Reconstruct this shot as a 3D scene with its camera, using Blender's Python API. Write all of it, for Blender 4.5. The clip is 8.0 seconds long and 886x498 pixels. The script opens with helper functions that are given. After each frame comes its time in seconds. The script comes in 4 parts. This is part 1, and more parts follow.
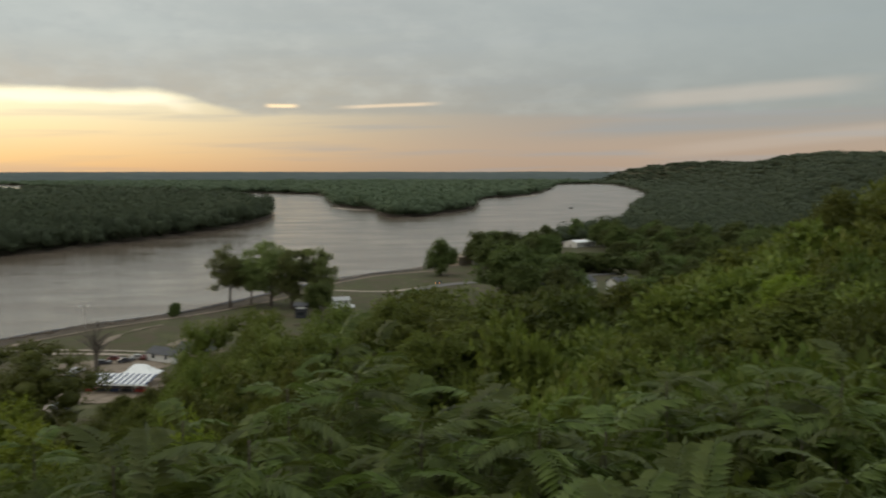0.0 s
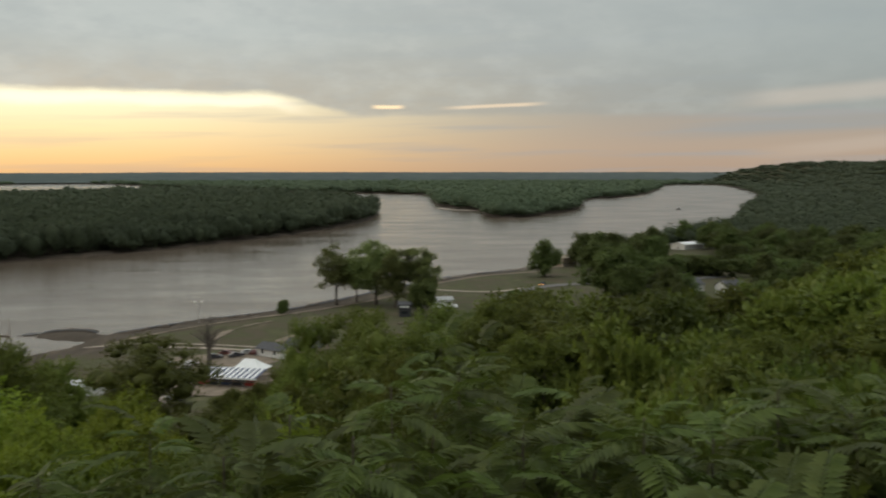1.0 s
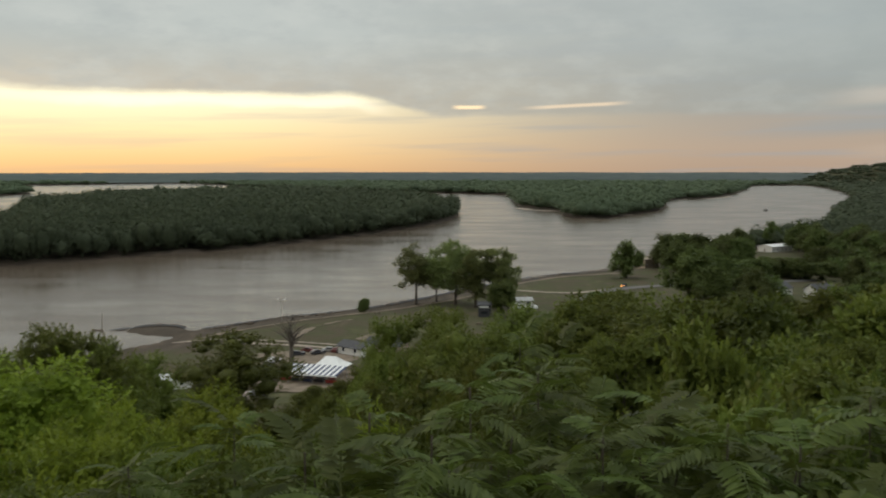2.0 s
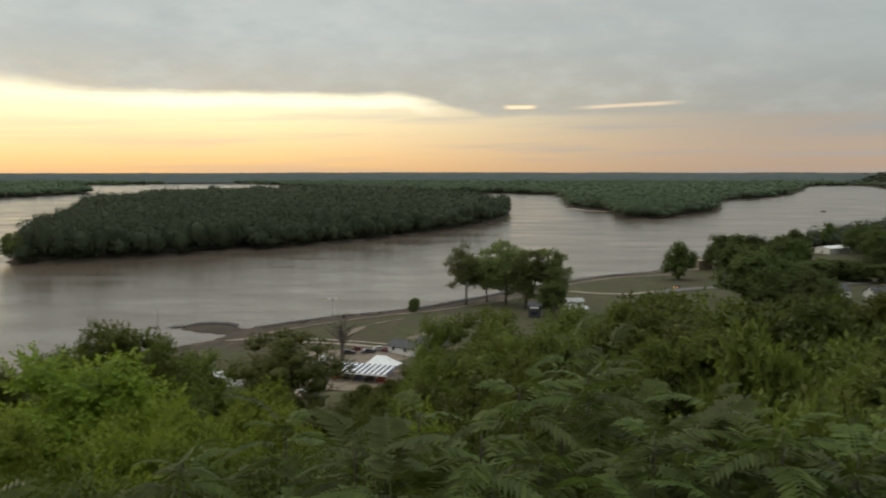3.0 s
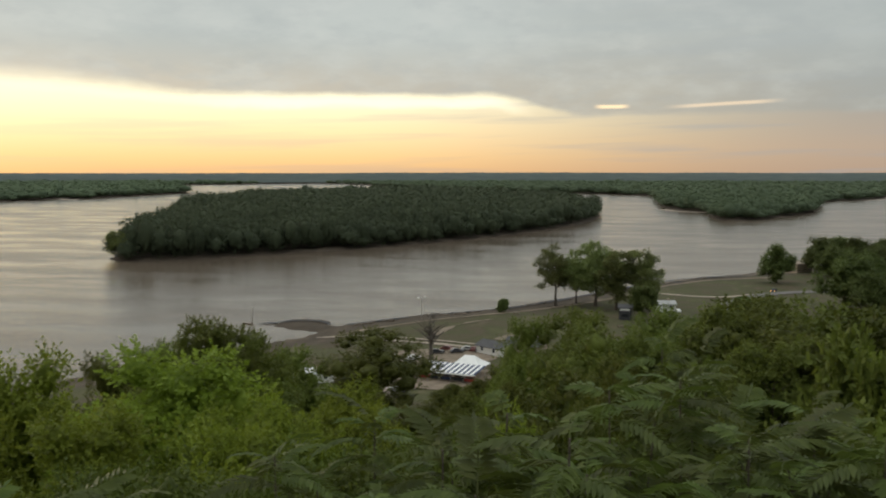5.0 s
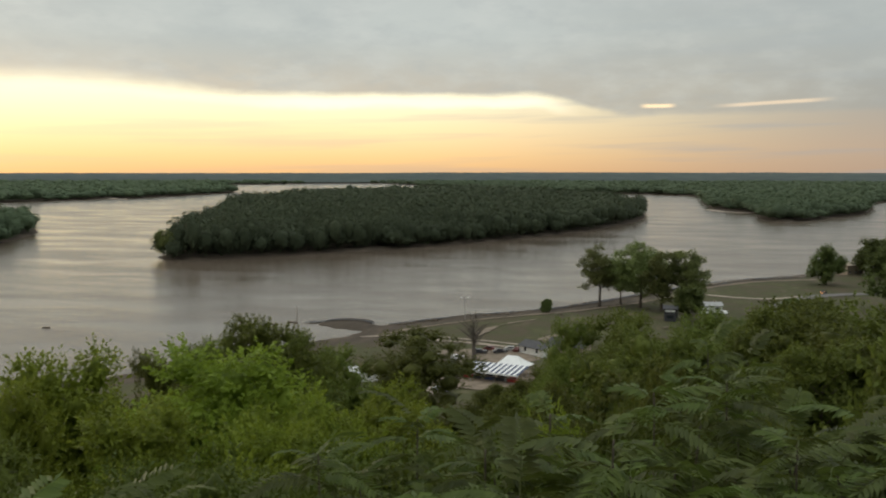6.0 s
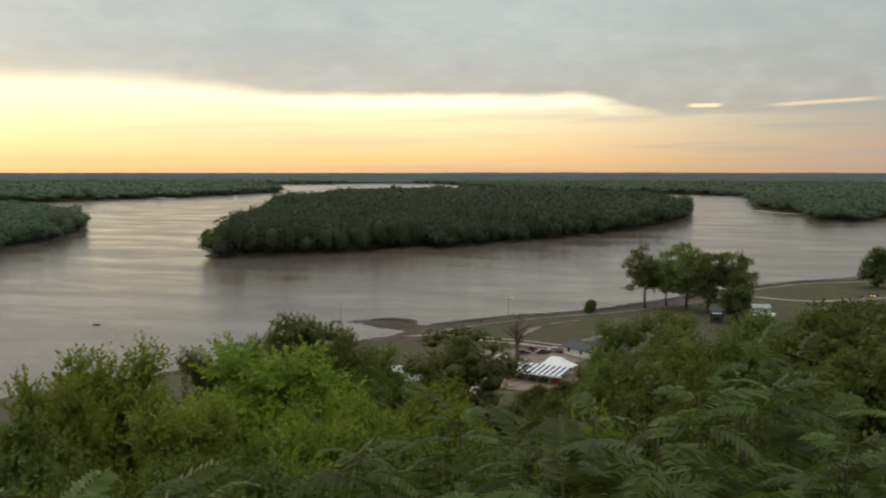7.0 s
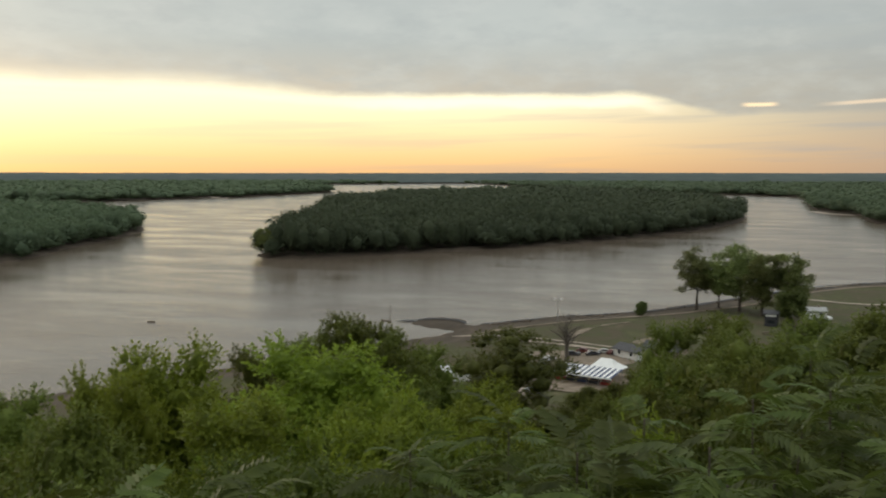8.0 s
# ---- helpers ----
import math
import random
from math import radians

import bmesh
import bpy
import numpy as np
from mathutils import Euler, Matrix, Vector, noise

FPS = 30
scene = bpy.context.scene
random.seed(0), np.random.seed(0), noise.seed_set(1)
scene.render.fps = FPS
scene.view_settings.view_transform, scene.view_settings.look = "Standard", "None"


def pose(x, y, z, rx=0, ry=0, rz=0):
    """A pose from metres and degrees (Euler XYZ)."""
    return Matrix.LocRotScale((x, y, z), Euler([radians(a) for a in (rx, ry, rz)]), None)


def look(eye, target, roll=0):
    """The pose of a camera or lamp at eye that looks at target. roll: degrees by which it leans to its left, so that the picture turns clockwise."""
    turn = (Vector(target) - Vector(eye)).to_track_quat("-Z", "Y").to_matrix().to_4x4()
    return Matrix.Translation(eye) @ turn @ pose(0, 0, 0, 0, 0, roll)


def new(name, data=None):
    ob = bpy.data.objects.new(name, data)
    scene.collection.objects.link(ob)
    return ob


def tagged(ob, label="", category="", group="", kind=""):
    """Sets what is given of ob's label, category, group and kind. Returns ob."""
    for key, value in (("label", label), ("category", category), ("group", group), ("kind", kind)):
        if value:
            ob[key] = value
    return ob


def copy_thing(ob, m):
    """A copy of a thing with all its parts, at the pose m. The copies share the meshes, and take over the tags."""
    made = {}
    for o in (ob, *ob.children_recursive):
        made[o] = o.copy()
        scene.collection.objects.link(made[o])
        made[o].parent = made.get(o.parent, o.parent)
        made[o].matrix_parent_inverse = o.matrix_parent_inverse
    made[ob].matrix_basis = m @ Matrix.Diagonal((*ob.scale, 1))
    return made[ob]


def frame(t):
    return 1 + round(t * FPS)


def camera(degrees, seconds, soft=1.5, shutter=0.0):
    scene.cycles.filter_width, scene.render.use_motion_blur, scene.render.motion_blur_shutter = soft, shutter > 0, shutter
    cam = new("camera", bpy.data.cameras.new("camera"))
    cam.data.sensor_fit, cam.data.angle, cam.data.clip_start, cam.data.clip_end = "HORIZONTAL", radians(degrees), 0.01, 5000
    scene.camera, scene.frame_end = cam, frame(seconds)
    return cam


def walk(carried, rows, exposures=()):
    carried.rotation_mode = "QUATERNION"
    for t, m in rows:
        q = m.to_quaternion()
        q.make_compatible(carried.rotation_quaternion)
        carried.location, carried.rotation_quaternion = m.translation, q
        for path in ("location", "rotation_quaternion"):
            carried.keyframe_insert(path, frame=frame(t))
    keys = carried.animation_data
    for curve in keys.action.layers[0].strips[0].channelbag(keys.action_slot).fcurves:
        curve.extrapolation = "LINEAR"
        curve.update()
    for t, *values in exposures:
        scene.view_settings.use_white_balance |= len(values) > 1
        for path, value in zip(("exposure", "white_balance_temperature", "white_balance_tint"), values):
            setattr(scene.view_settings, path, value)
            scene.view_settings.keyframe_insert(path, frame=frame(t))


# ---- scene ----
cam = camera(50.9, 8.0, soft=2.0, shutter=0.9)
EYE = 55.0
PATH = [
    (0.0, pose(0, 0, EYE, 85.25, 0.05, -9.94)),
    (0.5, pose(0, 0, EYE, 85.26, 0.04, -6.73)),
    (1.0, pose(0, 0, EYE, 85.28, 0.04, -3.55)),
    (1.5, pose(0, 0, EYE, 85.29, 0.03, -0.90)),
    (1.7, pose(0, 0, EYE, 85.29, 0.02, 0.20)),
    (2.8, pose(0, 0, EYE, 85.30, 0.01, 3.62)),
    (3.0, pose(0, 0, EYE, 85.30, 0.01, 4.49)),
    (3.5, pose(0, 0, EYE, 85.30, 0.0, 6.21)),
    (4.0, pose(0, 0, EYE, 85.30, -0.01, 7.74)),
    (4.5, pose(0, 0, EYE, 85.31, -0.01, 8.80)),
    (6.0, pose(0, 0, EYE, 85.30, -0.02, 12.68)),
    (6.5, pose(0, 0, EYE, 85.31, -0.03, 13.90)),
    (7.0, pose(0, 0, EYE, 85.30, -0.05, 15.37)),
    (7.5, pose(0, 0, EYE, 85.30, -0.06, 16.86)),
    (8.0, pose(0, 0, EYE, 85.31, -0.08, 18.43)),
]
walk(cam, PATH, exposures=((0.0, 0.12), (3.0, 0.18), (8.0, 0.20)))

# ---------------------------------------------------------------- light
SUN_AZ, SUN_EL = -62.0, 9.0     # degrees: to the right of +y, above the horizon


def build_world():
    w = bpy.data.worlds.new("evening_sky")
    scene.world = w
    w.use_nodes = True
    nt = w.node_tree
    nt.nodes.clear()
    N, L = nt.nodes, nt.links

    def put(sock, v):
        if isinstance(v, bpy.types.NodeSocket):
            L.new(v, sock)
        else:
            sock.default_value = v

    def m(op, a, b=0.0, c=None, clamp=False):
        n = N.new("ShaderNodeMath")
        n.operation, n.use_clamp = op, clamp
        put(n.inputs[0], a)
        put(n.inputs[1], b)
        if c is not None:
            put(n.inputs[2], c)
        return n.outputs[0]

    def step(x, lo, hi):
        n = N.new("ShaderNodeMapRange")
        n.interpolation_type = "SMOOTHSTEP"
        put(n.inputs[0], x)
        put(n.inputs[1], lo)
        put(n.inputs[2], hi)
        return n.outputs[0]

    def mix(f, a, b, mode="MIX"):
        n = N.new("ShaderNodeMix")
        n.data_type, n.blend_type = "RGBA", mode
        put(n.inputs[0], f)
        put(n.inputs[6], a if isinstance(a, bpy.types.NodeSocket) else (*a, 1))
        put(n.inputs[7], b if isinstance(b, bpy.types.NodeSocket) else (*b, 1))
        return n.outputs[2]

    def ramp(x, stops):
        n = N.new("ShaderNodeValToRGB")
        put(n.inputs[0], x)
        e = n.color_ramp.elements
        while len(e) < len(stops):
            e.new(0.5)
        for k, (p, col) in zip(e, stops):
            k.position, k.color = p, (*col, 1)
        return n.outputs[0]

    co = N.new("ShaderNodeTexCoord")
    sep = N.new("ShaderNodeSeparateXYZ")
    L.new(co.outputs["Generated"], sep.inputs[0])
    x, y, z = sep.outputs
    el = m("MULTIPLY", m("ARCSINE", z), 180 / math.pi)
    az = m("MULTIPLY", m("ARCTAN2", x, y), 180 / math.pi)
    comb = N.new("ShaderNodeCombineXYZ")
    put(comb.inputs[0], m("MULTIPLY", az, 0.045))
    put(comb.inputs[1], m("MULTIPLY", el, 0.11))

    def noise_tex(scale, detail, rough=0.55, shift=0.0):
        n = N.new("ShaderNodeTexNoise")
        mp = N.new("ShaderNodeMapping")
        L.new(comb.outputs[0], mp.inputs[0])
        mp.inputs[1].default_value = (shift, shift * 0.7, shift * 0.3)
        L.new(mp.outputs[0], n.inputs["Vector"])
        n.inputs["Scale"].default_value = scale
        n.inputs["Detail"].default_value = detail
        n.inputs["Roughness"].default_value = rough
        return n.outputs[0]

    n1 = noise_tex(2.2, 5)
    n2 = noise_tex(5.0, 6, 0.6, 7.3)
    n3 = noise_tex(0.9, 3, 0.5, 3.1)
    n4 = noise_tex(9.0, 5, 0.6, 1.7)
    # how much of the glow round the hidden sun: 1 towards it, 0 away
    da = m("ABSOLUTE", m("SUBTRACT", az, SUN_AZ))
    glow = step(da, 92.0, 18.0)
    # clear band under the cloud deck
    e01 = m("DIVIDE", el, 12.0)
    warm = ramp(e01, [(0.0, (0.80, 0.46, 0.20)), (0.08, (0.90, 0.58, 0.26)), (0.22, (0.98, 0.76, 0.42)),
                      (0.38, (1.0, 0.90, 0.62)), (0.55, (0.92, 0.80, 0.58)), (1.0, (0.50, 0.48, 0.42))])
    cool = ramp(e01, [(0.0, (0.40, 0.29, 0.215)), (0.12, (0.40, 0.31, 0.245)), (0.3, (0.33, 0.30, 0.27)),
                      (0.5, (0.30, 0.305, 0.295)), (1.0, (0.32, 0.35, 0.35))])
    band = mix(step(glow, 0.05, 0.72), cool, warm)
    # thin streaks of cloud in the band
    sc = N.new("ShaderNodeCombineXYZ")
    put(sc.inputs[0], m("MULTIPLY", az, 0.05))
    put(sc.inputs[1], m("ADD", m("MULTIPLY", el, 1.0), m("MULTIPLY", az, -0.02)))
    st = N.new("ShaderNodeTexNoise")
    L.new(sc.outputs[0], st.inputs["Vector"])
    st.inputs["Scale"].default_value = 1.1
    st.inputs["Detail"].default_value = 4
    streak = m("MULTIPLY", step(st.outputs[0], 0.47, 0.66), m("SUBTRACT", 1.0, m("MULTIPLY", glow, 0.75)))
    band = mix(m("MULTIPLY", streak, 0.55), band, (0.30, 0.32, 0.34))
    # the deck: its lower edge drops from the glow to the right
    wob = m("MULTIPLY", m("SUBTRACT", n1, 0.5), 2.6)
    edge = m("ADD", 4.50, m("MULTIPLY", step(az, -22.0, -36.0), 0.85))
    edge = m("SUBTRACT", edge, m("MULTIPLY", step(az, -7.6, -1.0), 1.25))
    edge = m("ADD", edge, m("ADD", m("MULTIPLY", wob, 0.30), m("MULTIPLY", m("SUBTRACT", n4, 0.5), 0.5)))
    under = m("SUBTRACT", edge, el)
    deckmask = step(under, m("MULTIPLY", step(az, -24.0, -32.0), 0.6), m("SUBTRACT", -0.48, m("MULTIPLY", step(az, -22.0, -34.0), 0.35)))
    soft_right = step(az, -10.0, 12.0)
    deckmask = m("MULTIPLY", deckmask, m("SUBTRACT", 1.0, m("MULTIPLY", soft_right, 0.30)))
    deck_lo = mix(glow, (0.285, 0.29, 0.28), (0.54, 0.465, 0.365))
    deck_hi = mix(step(n3, 0.3, 0.7), (0.352, 0.380, 0.372), (0.445, 0.470, 0.448))
    deck = mix(step(el, 4.0, 8.5), deck_lo, deck_hi)
    deck = mix(m("MULTIPLY", step(n2, 0.40, 0.72), 0.5), deck, (0.50, 0.515, 0.485))
    deck = mix(m("MULTIPLY", step(n4, 0.45, 0.70), 0.30), deck, (0.34, 0.36, 0.36))
    deck = mix(m("MULTIPLY", step(az, 4.0, 34.0), 0.7), deck, (0.272, 0.318, 0.315))
    # bright lining right under the edge
    lining = m("MULTIPLY", step(m("ABSOLUTE", m("SUBTRACT", under, 0.28)), 0.52, 0.06), step(az, -4.0, -7.6))
    lining = m("MULTIPLY", lining, m("SUBTRACT", 1.0, m("MULTIPLY", step(az, -20.0, -27.0), 0.65)))
    band = mix(m("MULTIPLY", lining, 0.82), band, (1.15, 1.02, 0.76))

    def dash(a0, a1, e0, tilt, half, strength, col):
        mid, hw = (a0 + a1) / 2, (a1 - a0) / 2
        along = step(m("ABSOLUTE", m("SUBTRACT", az, mid)), hw, hw * 0.4)
        line = m("ADD", e0, m("MULTIPLY", m("SUBTRACT", az, mid), tilt))
        across = step(m("ABSOLUTE", m("SUBTRACT", m("ADD", el, m("MULTIPLY", wob, 0.12)), line)), half, half * 0.2)
        return m("MULTIPLY", m("MULTIPLY", along, across), strength), col

    sky = mix(deckmask, band, deck)
    for d in ((-1.0, 1.4, 3.95, 0.0, 0.16, 0.95, (1.1, 0.82, 0.5)), (3.0, 10.4, 4.02, 0.04, 0.16, 0.7, (0.85, 0.66, 0.46)),
              (19.0, 36.0, 4.5, 0.06, 0.75, 0.35, (0.66, 0.55, 0.45)), (20.0, 42.0, 1.9, 0.10, 0.6, 0.35, (0.50, 0.43, 0.37)), (14.0, 44.0, 2.9, 0.05, 0.7, 0.5, (0.27, 0.29, 0.30))):
        f, col = dash(*d)
        sky = mix(f, sky, col)
    # away from the glow the whole sky goes on as a plain overcast
    high = ramp(m("DIVIDE", el, 90.0), [(0.0, (0.36, 0.375, 0.36)), (0.12, (0.42, 0.44, 0.42)), (0.35, (0.54, 0.57, 0.555)), (0.6, (0.88, 0.92, 0.90)), (1.0, (1.12, 1.17, 1.15))])
    sky = mix(step(el, 9.0, 16.0), sky, high)
    sky = mix(step(el, -0.5, -3.0), sky, (0.10, 0.10, 0.09))
    ns = N.new("ShaderNodeTexSky")
    ns.sky_type, ns.sun_disc = "NISHITA", False
    ns.sun_elevation, ns.sun_rotation = radians(SUN_EL), radians(SUN_AZ)
    thin = mix(0.012, sky, ns.outputs[0])
    bg = N.new("ShaderNodeBackground")
    L.new(thin, bg.inputs[0])
    bg.inputs[1].default_value = 1.0
    out = N.new("ShaderNodeOutputWorld")
    L.new(bg.outputs[0], out.inputs[0])


build_world()
sun = new("sun", bpy.data.lights.new("sun", "SUN"))
sun.data.energy, sun.data.angle, sun.data.color = 0.6, radians(30), (1.0, 0.82, 0.60)
_a, _e = radians(SUN_AZ), radians(SUN_EL + 6)
sun.matrix_world = look((0, 0, 300), (-math.sin(_a) * math.cos(_e) * 100, -math.cos(_a) * math.cos(_e) * 100, 300 - math.sin(_e) * 100))


# ---------------------------------------------------------------- materials
class Mat:
    """A node material with short ways to write it."""

    def __init__(self, name):
        self.m = bpy.data.materials.new(name)
        self.m.use_nodes = True
        self.N, self.L = self.m.node_tree.nodes, self.m.node_tree.links
        self.b = self.N["Principled BSDF"]
        self.out = self.N["Material Output"]

    def put(self, sock, v):
        if isinstance(v, bpy.types.NodeSocket):
            self.L.new(v, sock)
        elif isinstance(v, tuple) and len(v) == 3 and sock.type == "RGBA":
            sock.default_value = (*v, 1)
        else:
            sock.default_value = v

    def set(self, **kw):
        for k, v in kw.items():
            self.put(self.b.inputs[k.replace("_", " ")], v)
        return self

    def noise(self, scale, detail=4, rough=0.55, stretch=(1, 1, 1), world=True):
        mp = self.N.new("ShaderNodeMapping")
        mp.inputs[3].default_value = stretch
        if world:
            g = self.N.new("ShaderNodeNewGeometry")
            self.L.new(g.outputs["Position"], mp.inputs[0])
        else:
            g = self.N.new("ShaderNodeTexCoord")
            self.L.new(g.outputs["Object"], mp.inputs[0])
        n = self.N.new("ShaderNodeTexNoise")
        self.L.new(mp.outputs[0], n.inputs["Vector"])
        self.put(n.inputs["Scale"], scale)
        self.put(n.inputs["Detail"], detail)
        self.put(n.inputs["Roughness"], rough)
        return n.outputs[0]

    def ramp(self, x, stops):
        n = self.N.new("ShaderNodeValToRGB")
        self.put(n.inputs[0], x)
        e = n.color_ramp.elements
        while len(e) < len(stops):
            e.new(0.5)
        for k, (p, col) in zip(e, stops):
            k.position, k.color = p, (*col, 1)
        return n.outputs[0]

    def mix(self, f, a, b, mode="MIX"):
        n = self.N.new("ShaderNodeMix")
        n.data_type, n.blend_type = "RGBA", mode
        self.put(n.inputs[0], f)
        self.put(n.inputs[6], a)
        self.put(n.inputs[7], b)
        return n.outputs[2]

    def math(self, op, a, b=0.0):
        n = self.N.new("ShaderNodeMath")
        n.operation = op
        self.put(n.inputs[0], a)
        self.put(n.inputs[1], b)
        return n.outputs[0]

    def bump(self, h, strength=0.4, dist=0.05):
        n = self.N.new("ShaderNodeBump")
        self.put(n.inputs["Strength"], strength)
        self.put(n.inputs["Distance"], dist)
        self.L.new(h, n.inputs["Height"])
        self.L.new(n.outputs[0], self.b.inputs["Normal"])
        return self


def plain(name, col, rough=0.6, vary=0.18, scale=3.0, metal=0.0, bump=0.0):
    a = Mat(name)
    n = a.noise(scale, 5, 0.6, world=False)
    lo, hi = tuple(c * (1 - vary) for c in col), tuple(min(1, c * (1 + vary)) for c in col)
    a.set(Base_Color=a.ramp(n, [(0.3, lo), (0.7, hi)]), Roughness=rough, Metallic=metal)
    if bump:
        a.bump(n, bump, 0.02)
    return a.m


def foliage(name, dark, mid, light, through_light=0.3, clump=0.25, rough=0.6):
    a = Mat(name)
    g = a.N.new("ShaderNodeNewGeometry")
    o = a.N.new("ShaderNodeObjectInfo")
    col = a.ramp(a.math("ADD", 0.22, a.math("MULTIPLY", g.outputs["Random Per Island"], 0.6)), [(0.0, dark), (0.5, mid), (1.0, light)])
    big = a.noise(clump, 3)
    col = a.mix(a.math("MULTIPLY", big, 0.75), col, dark)
    hsv = a.N.new("ShaderNodeHueSaturation")
    a.put(hsv.inputs["Hue"], a.math("ADD", 0.480, a.math("MULTIPLY", o.outputs["Random"], 0.034)))
    a.put(hsv.inputs["Value"], a.math("ADD", 0.66, a.math("MULTIPLY", o.outputs["Random"], 0.62)))
    a.put(hsv.inputs["Color"], col)
    a.set(Base_Color=hsv.outputs[0], Roughness=rough)
    a.put(a.b.inputs["Specular IOR Level"], 0.25)
    if through_light:
        tr = a.N.new("ShaderNodeBsdfTranslucent")
        a.L.new(hsv.outputs[0], tr.inputs[0])
        mx = a.N.new("ShaderNodeMixShader")
        mx.inputs[0].default_value = through_light
        a.L.new(a.b.outputs[0], mx.inputs[1])
        a.L.new(tr.outputs[0], mx.inputs[2])
        a.L.new(mx.outputs[0], a.out.inputs[0])
    return a.m


def water_material():
    a = Mat("muddy_river_water")
    big = a.noise(0.012, 4, 0.6, (1, 2.2, 1))
    a.set(Base_Color=a.ramp(big, [(0.3, (0.104, 0.081, 0.060)), (0.7, (0.138, 0.109, 0.082))]), IOR=1.25)
    fine = a.noise(0.9, 3, 0.6, (0.6, 1.3, 1))
    mid = a.noise(0.10, 5, 0.65, (0.8, 1.5, 1))
    patch = a.noise(0.016, 5, 0.65, (0.6, 1.5, 1))
    # smooth slicks between stretches of choppy current
    chop = a.ramp(patch, [(0.42, (0.25,) * 3), (0.60, (1.0,) * 3)])
    a.set(Roughness=a.ramp(patch, [(0.38, (0.15,) * 3), (0.64, (0.27,) * 3)]))
    h = a.math("ADD", a.math("MULTIPLY", fine, 0.14), a.math("MULTIPLY", mid, 1.3))
    a.bump(a.math("MULTIPLY", h, chop), 0.38, 0.55)
    return a.m


def ground_material():
    a = Mat("ground_earth_and_grass")
    g = a.N.new("ShaderNodeNewGeometry")
    sep = a.N.new("ShaderNodeSeparateXYZ")
    a.L.new(g.outputs["Position"], sep.inputs[0])
    big, mid, fine = a.noise(0.016, 5, 0.6), a.noise(0.09, 6, 0.65), a.noise(1.3, 4, 0.65)
    streak = a.noise(0.05, 5, 0.65, (2.6, 0.8, 1))
    grass = a.ramp(mid, [(0.33, (0.092, 0.070, 0.046)), (0.43, (0.084, 0.072, 0.040)), (0.53, (0.070, 0.074, 0.031)), (0.63, (0.094, 0.094, 0.040)), (0.74, (0.150, 0.118, 0.076))])
    mud = a.ramp(streak, [(0.3, (0.050, 0.039, 0.030)), (0.55, (0.082, 0.063, 0.047)), (0.75, (0.130, 0.100, 0.074))])
    low = a.N.new("ShaderNodeMapRange")
    low.interpolation_type = "SMOOTHSTEP"
    a.put(low.inputs[0], a.math("ADD", sep.outputs[2], a.math("MULTIPLY", a.math("ADD", big, mid), 1.1)))
    low.inputs[1].default_value, low.inputs[2].default_value = 3.25, 2.45
    col = a.mix(low.outputs[0], grass, mud)
    worn = a.ramp(streak, [(0.56, (0, 0, 0)), (0.68, (0.5, 0.5, 0.5))])
    col = a.mix(worn, col, (0.15, 0.115, 0.08))
    col = a.mix(a.math("MULTIPLY", fine, 0.4), col, (0.03, 0.028, 0.018))
    a.set(Base_Color=col, Roughness=0.95)
    a.put(a.b.inputs["Specular IOR Level"], 0.2)
    a.bump(fine, 0.6, 0.15)
    return a.m


M_WATER = water_material()
M_GROUND = ground_material()
M_WOODS = foliage("woodland_leaves", (0.066, 0.091, 0.054), (0.094, 0.126, 0.068), (0.130, 0.165, 0.084), 0.28, 0.03, 0.85)
M_OAK = foliage("oak_leaves", (0.080, 0.102, 0.019), (0.132, 0.162, 0.026), (0.200, 0.232, 0.038), 0.36)
M_MAPLE = foliage("maple_leaves", (0.120, 0.160, 0.018), (0.208, 0.262, 0.027), (0.290, 0.348, 0.044), 0.42)
M_BUSH = foliage("thicket_leaves", (0.048, 0.067, 0.011), (0.083, 0.110, 0.016), (0.137, 0.171, 0.026), 0.36)
M_SUMAC = foliage("sumac_leaflets", (0.057, 0.079, 0.016), (0.098, 0.130, 0.026), (0.160, 0.200, 0.048), 0.36, 0.8, 0.5)
M_COTTON = foliage("cottonwood_leaves", (0.120, 0.148, 0.050), (0.190, 0.226, 0.070), (0.265, 0.304, 0.096), 0.45)
M_SHADE = foliage("shade_tree_leaves", (0.066, 0.090, 0.026), (0.108, 0.138, 0.036), (0.158, 0.190, 0.052), 0.34)
M_BARK = plain("grey_brown_bark", (0.085, 0.068, 0.052), 0.9, 0.35, 6, 0, 0.6)


# ---------------------------------------------------------------- plan of the land
def smooth_ring(pts, rounds=2):
    p = np.array(pts, float)
    for _ in range(rounds):
        q = np.roll(p, -1, 0)
        p = np.stack([p * 0.75 + q * 0.25, p * 0.25 + q * 0.75], 1).reshape(-1, 2)
    return p


def inside(px, py, ring):
    r = np.zeros(px.shape, bool)
    x0, y0 = ring[-1]
    for x1, y1 in ring:
        if y0 != y1:
            c = ((y1 > py) != (y0 > py)) & (px < (x0 - x1) * (py - y1) / (y0 - y1) + x1)
            r ^= c
        x0, y0 = x1, y1
    return r


def signed(px, py, ring):
    """Distance to the ring's line, positive inside."""
    best = np.full(px.shape, 1e12)
    a = ring
    b = np.roll(ring, -1, 0)
    for (ax, ay), (bx, by) in zip(a, b):
        dx, dy = bx - ax, by - ay
        k = np.clip(((px - ax) * dx + (py - ay) * dy) / (dx * dx + dy * dy + 1e-9), 0, 1)
        best = np.minimum(best, (px - ax - k * dx) ** 2 + (py - ay - k * dy) ** 2)
    d = np.sqrt(best)
    return np.where(inside(px, py, ring), d, -d)


def sstep(x, lo, hi):
    k = np.clip((x - lo) / (hi - lo), 0, 1)
    return k * k * (3 - 2 * k)


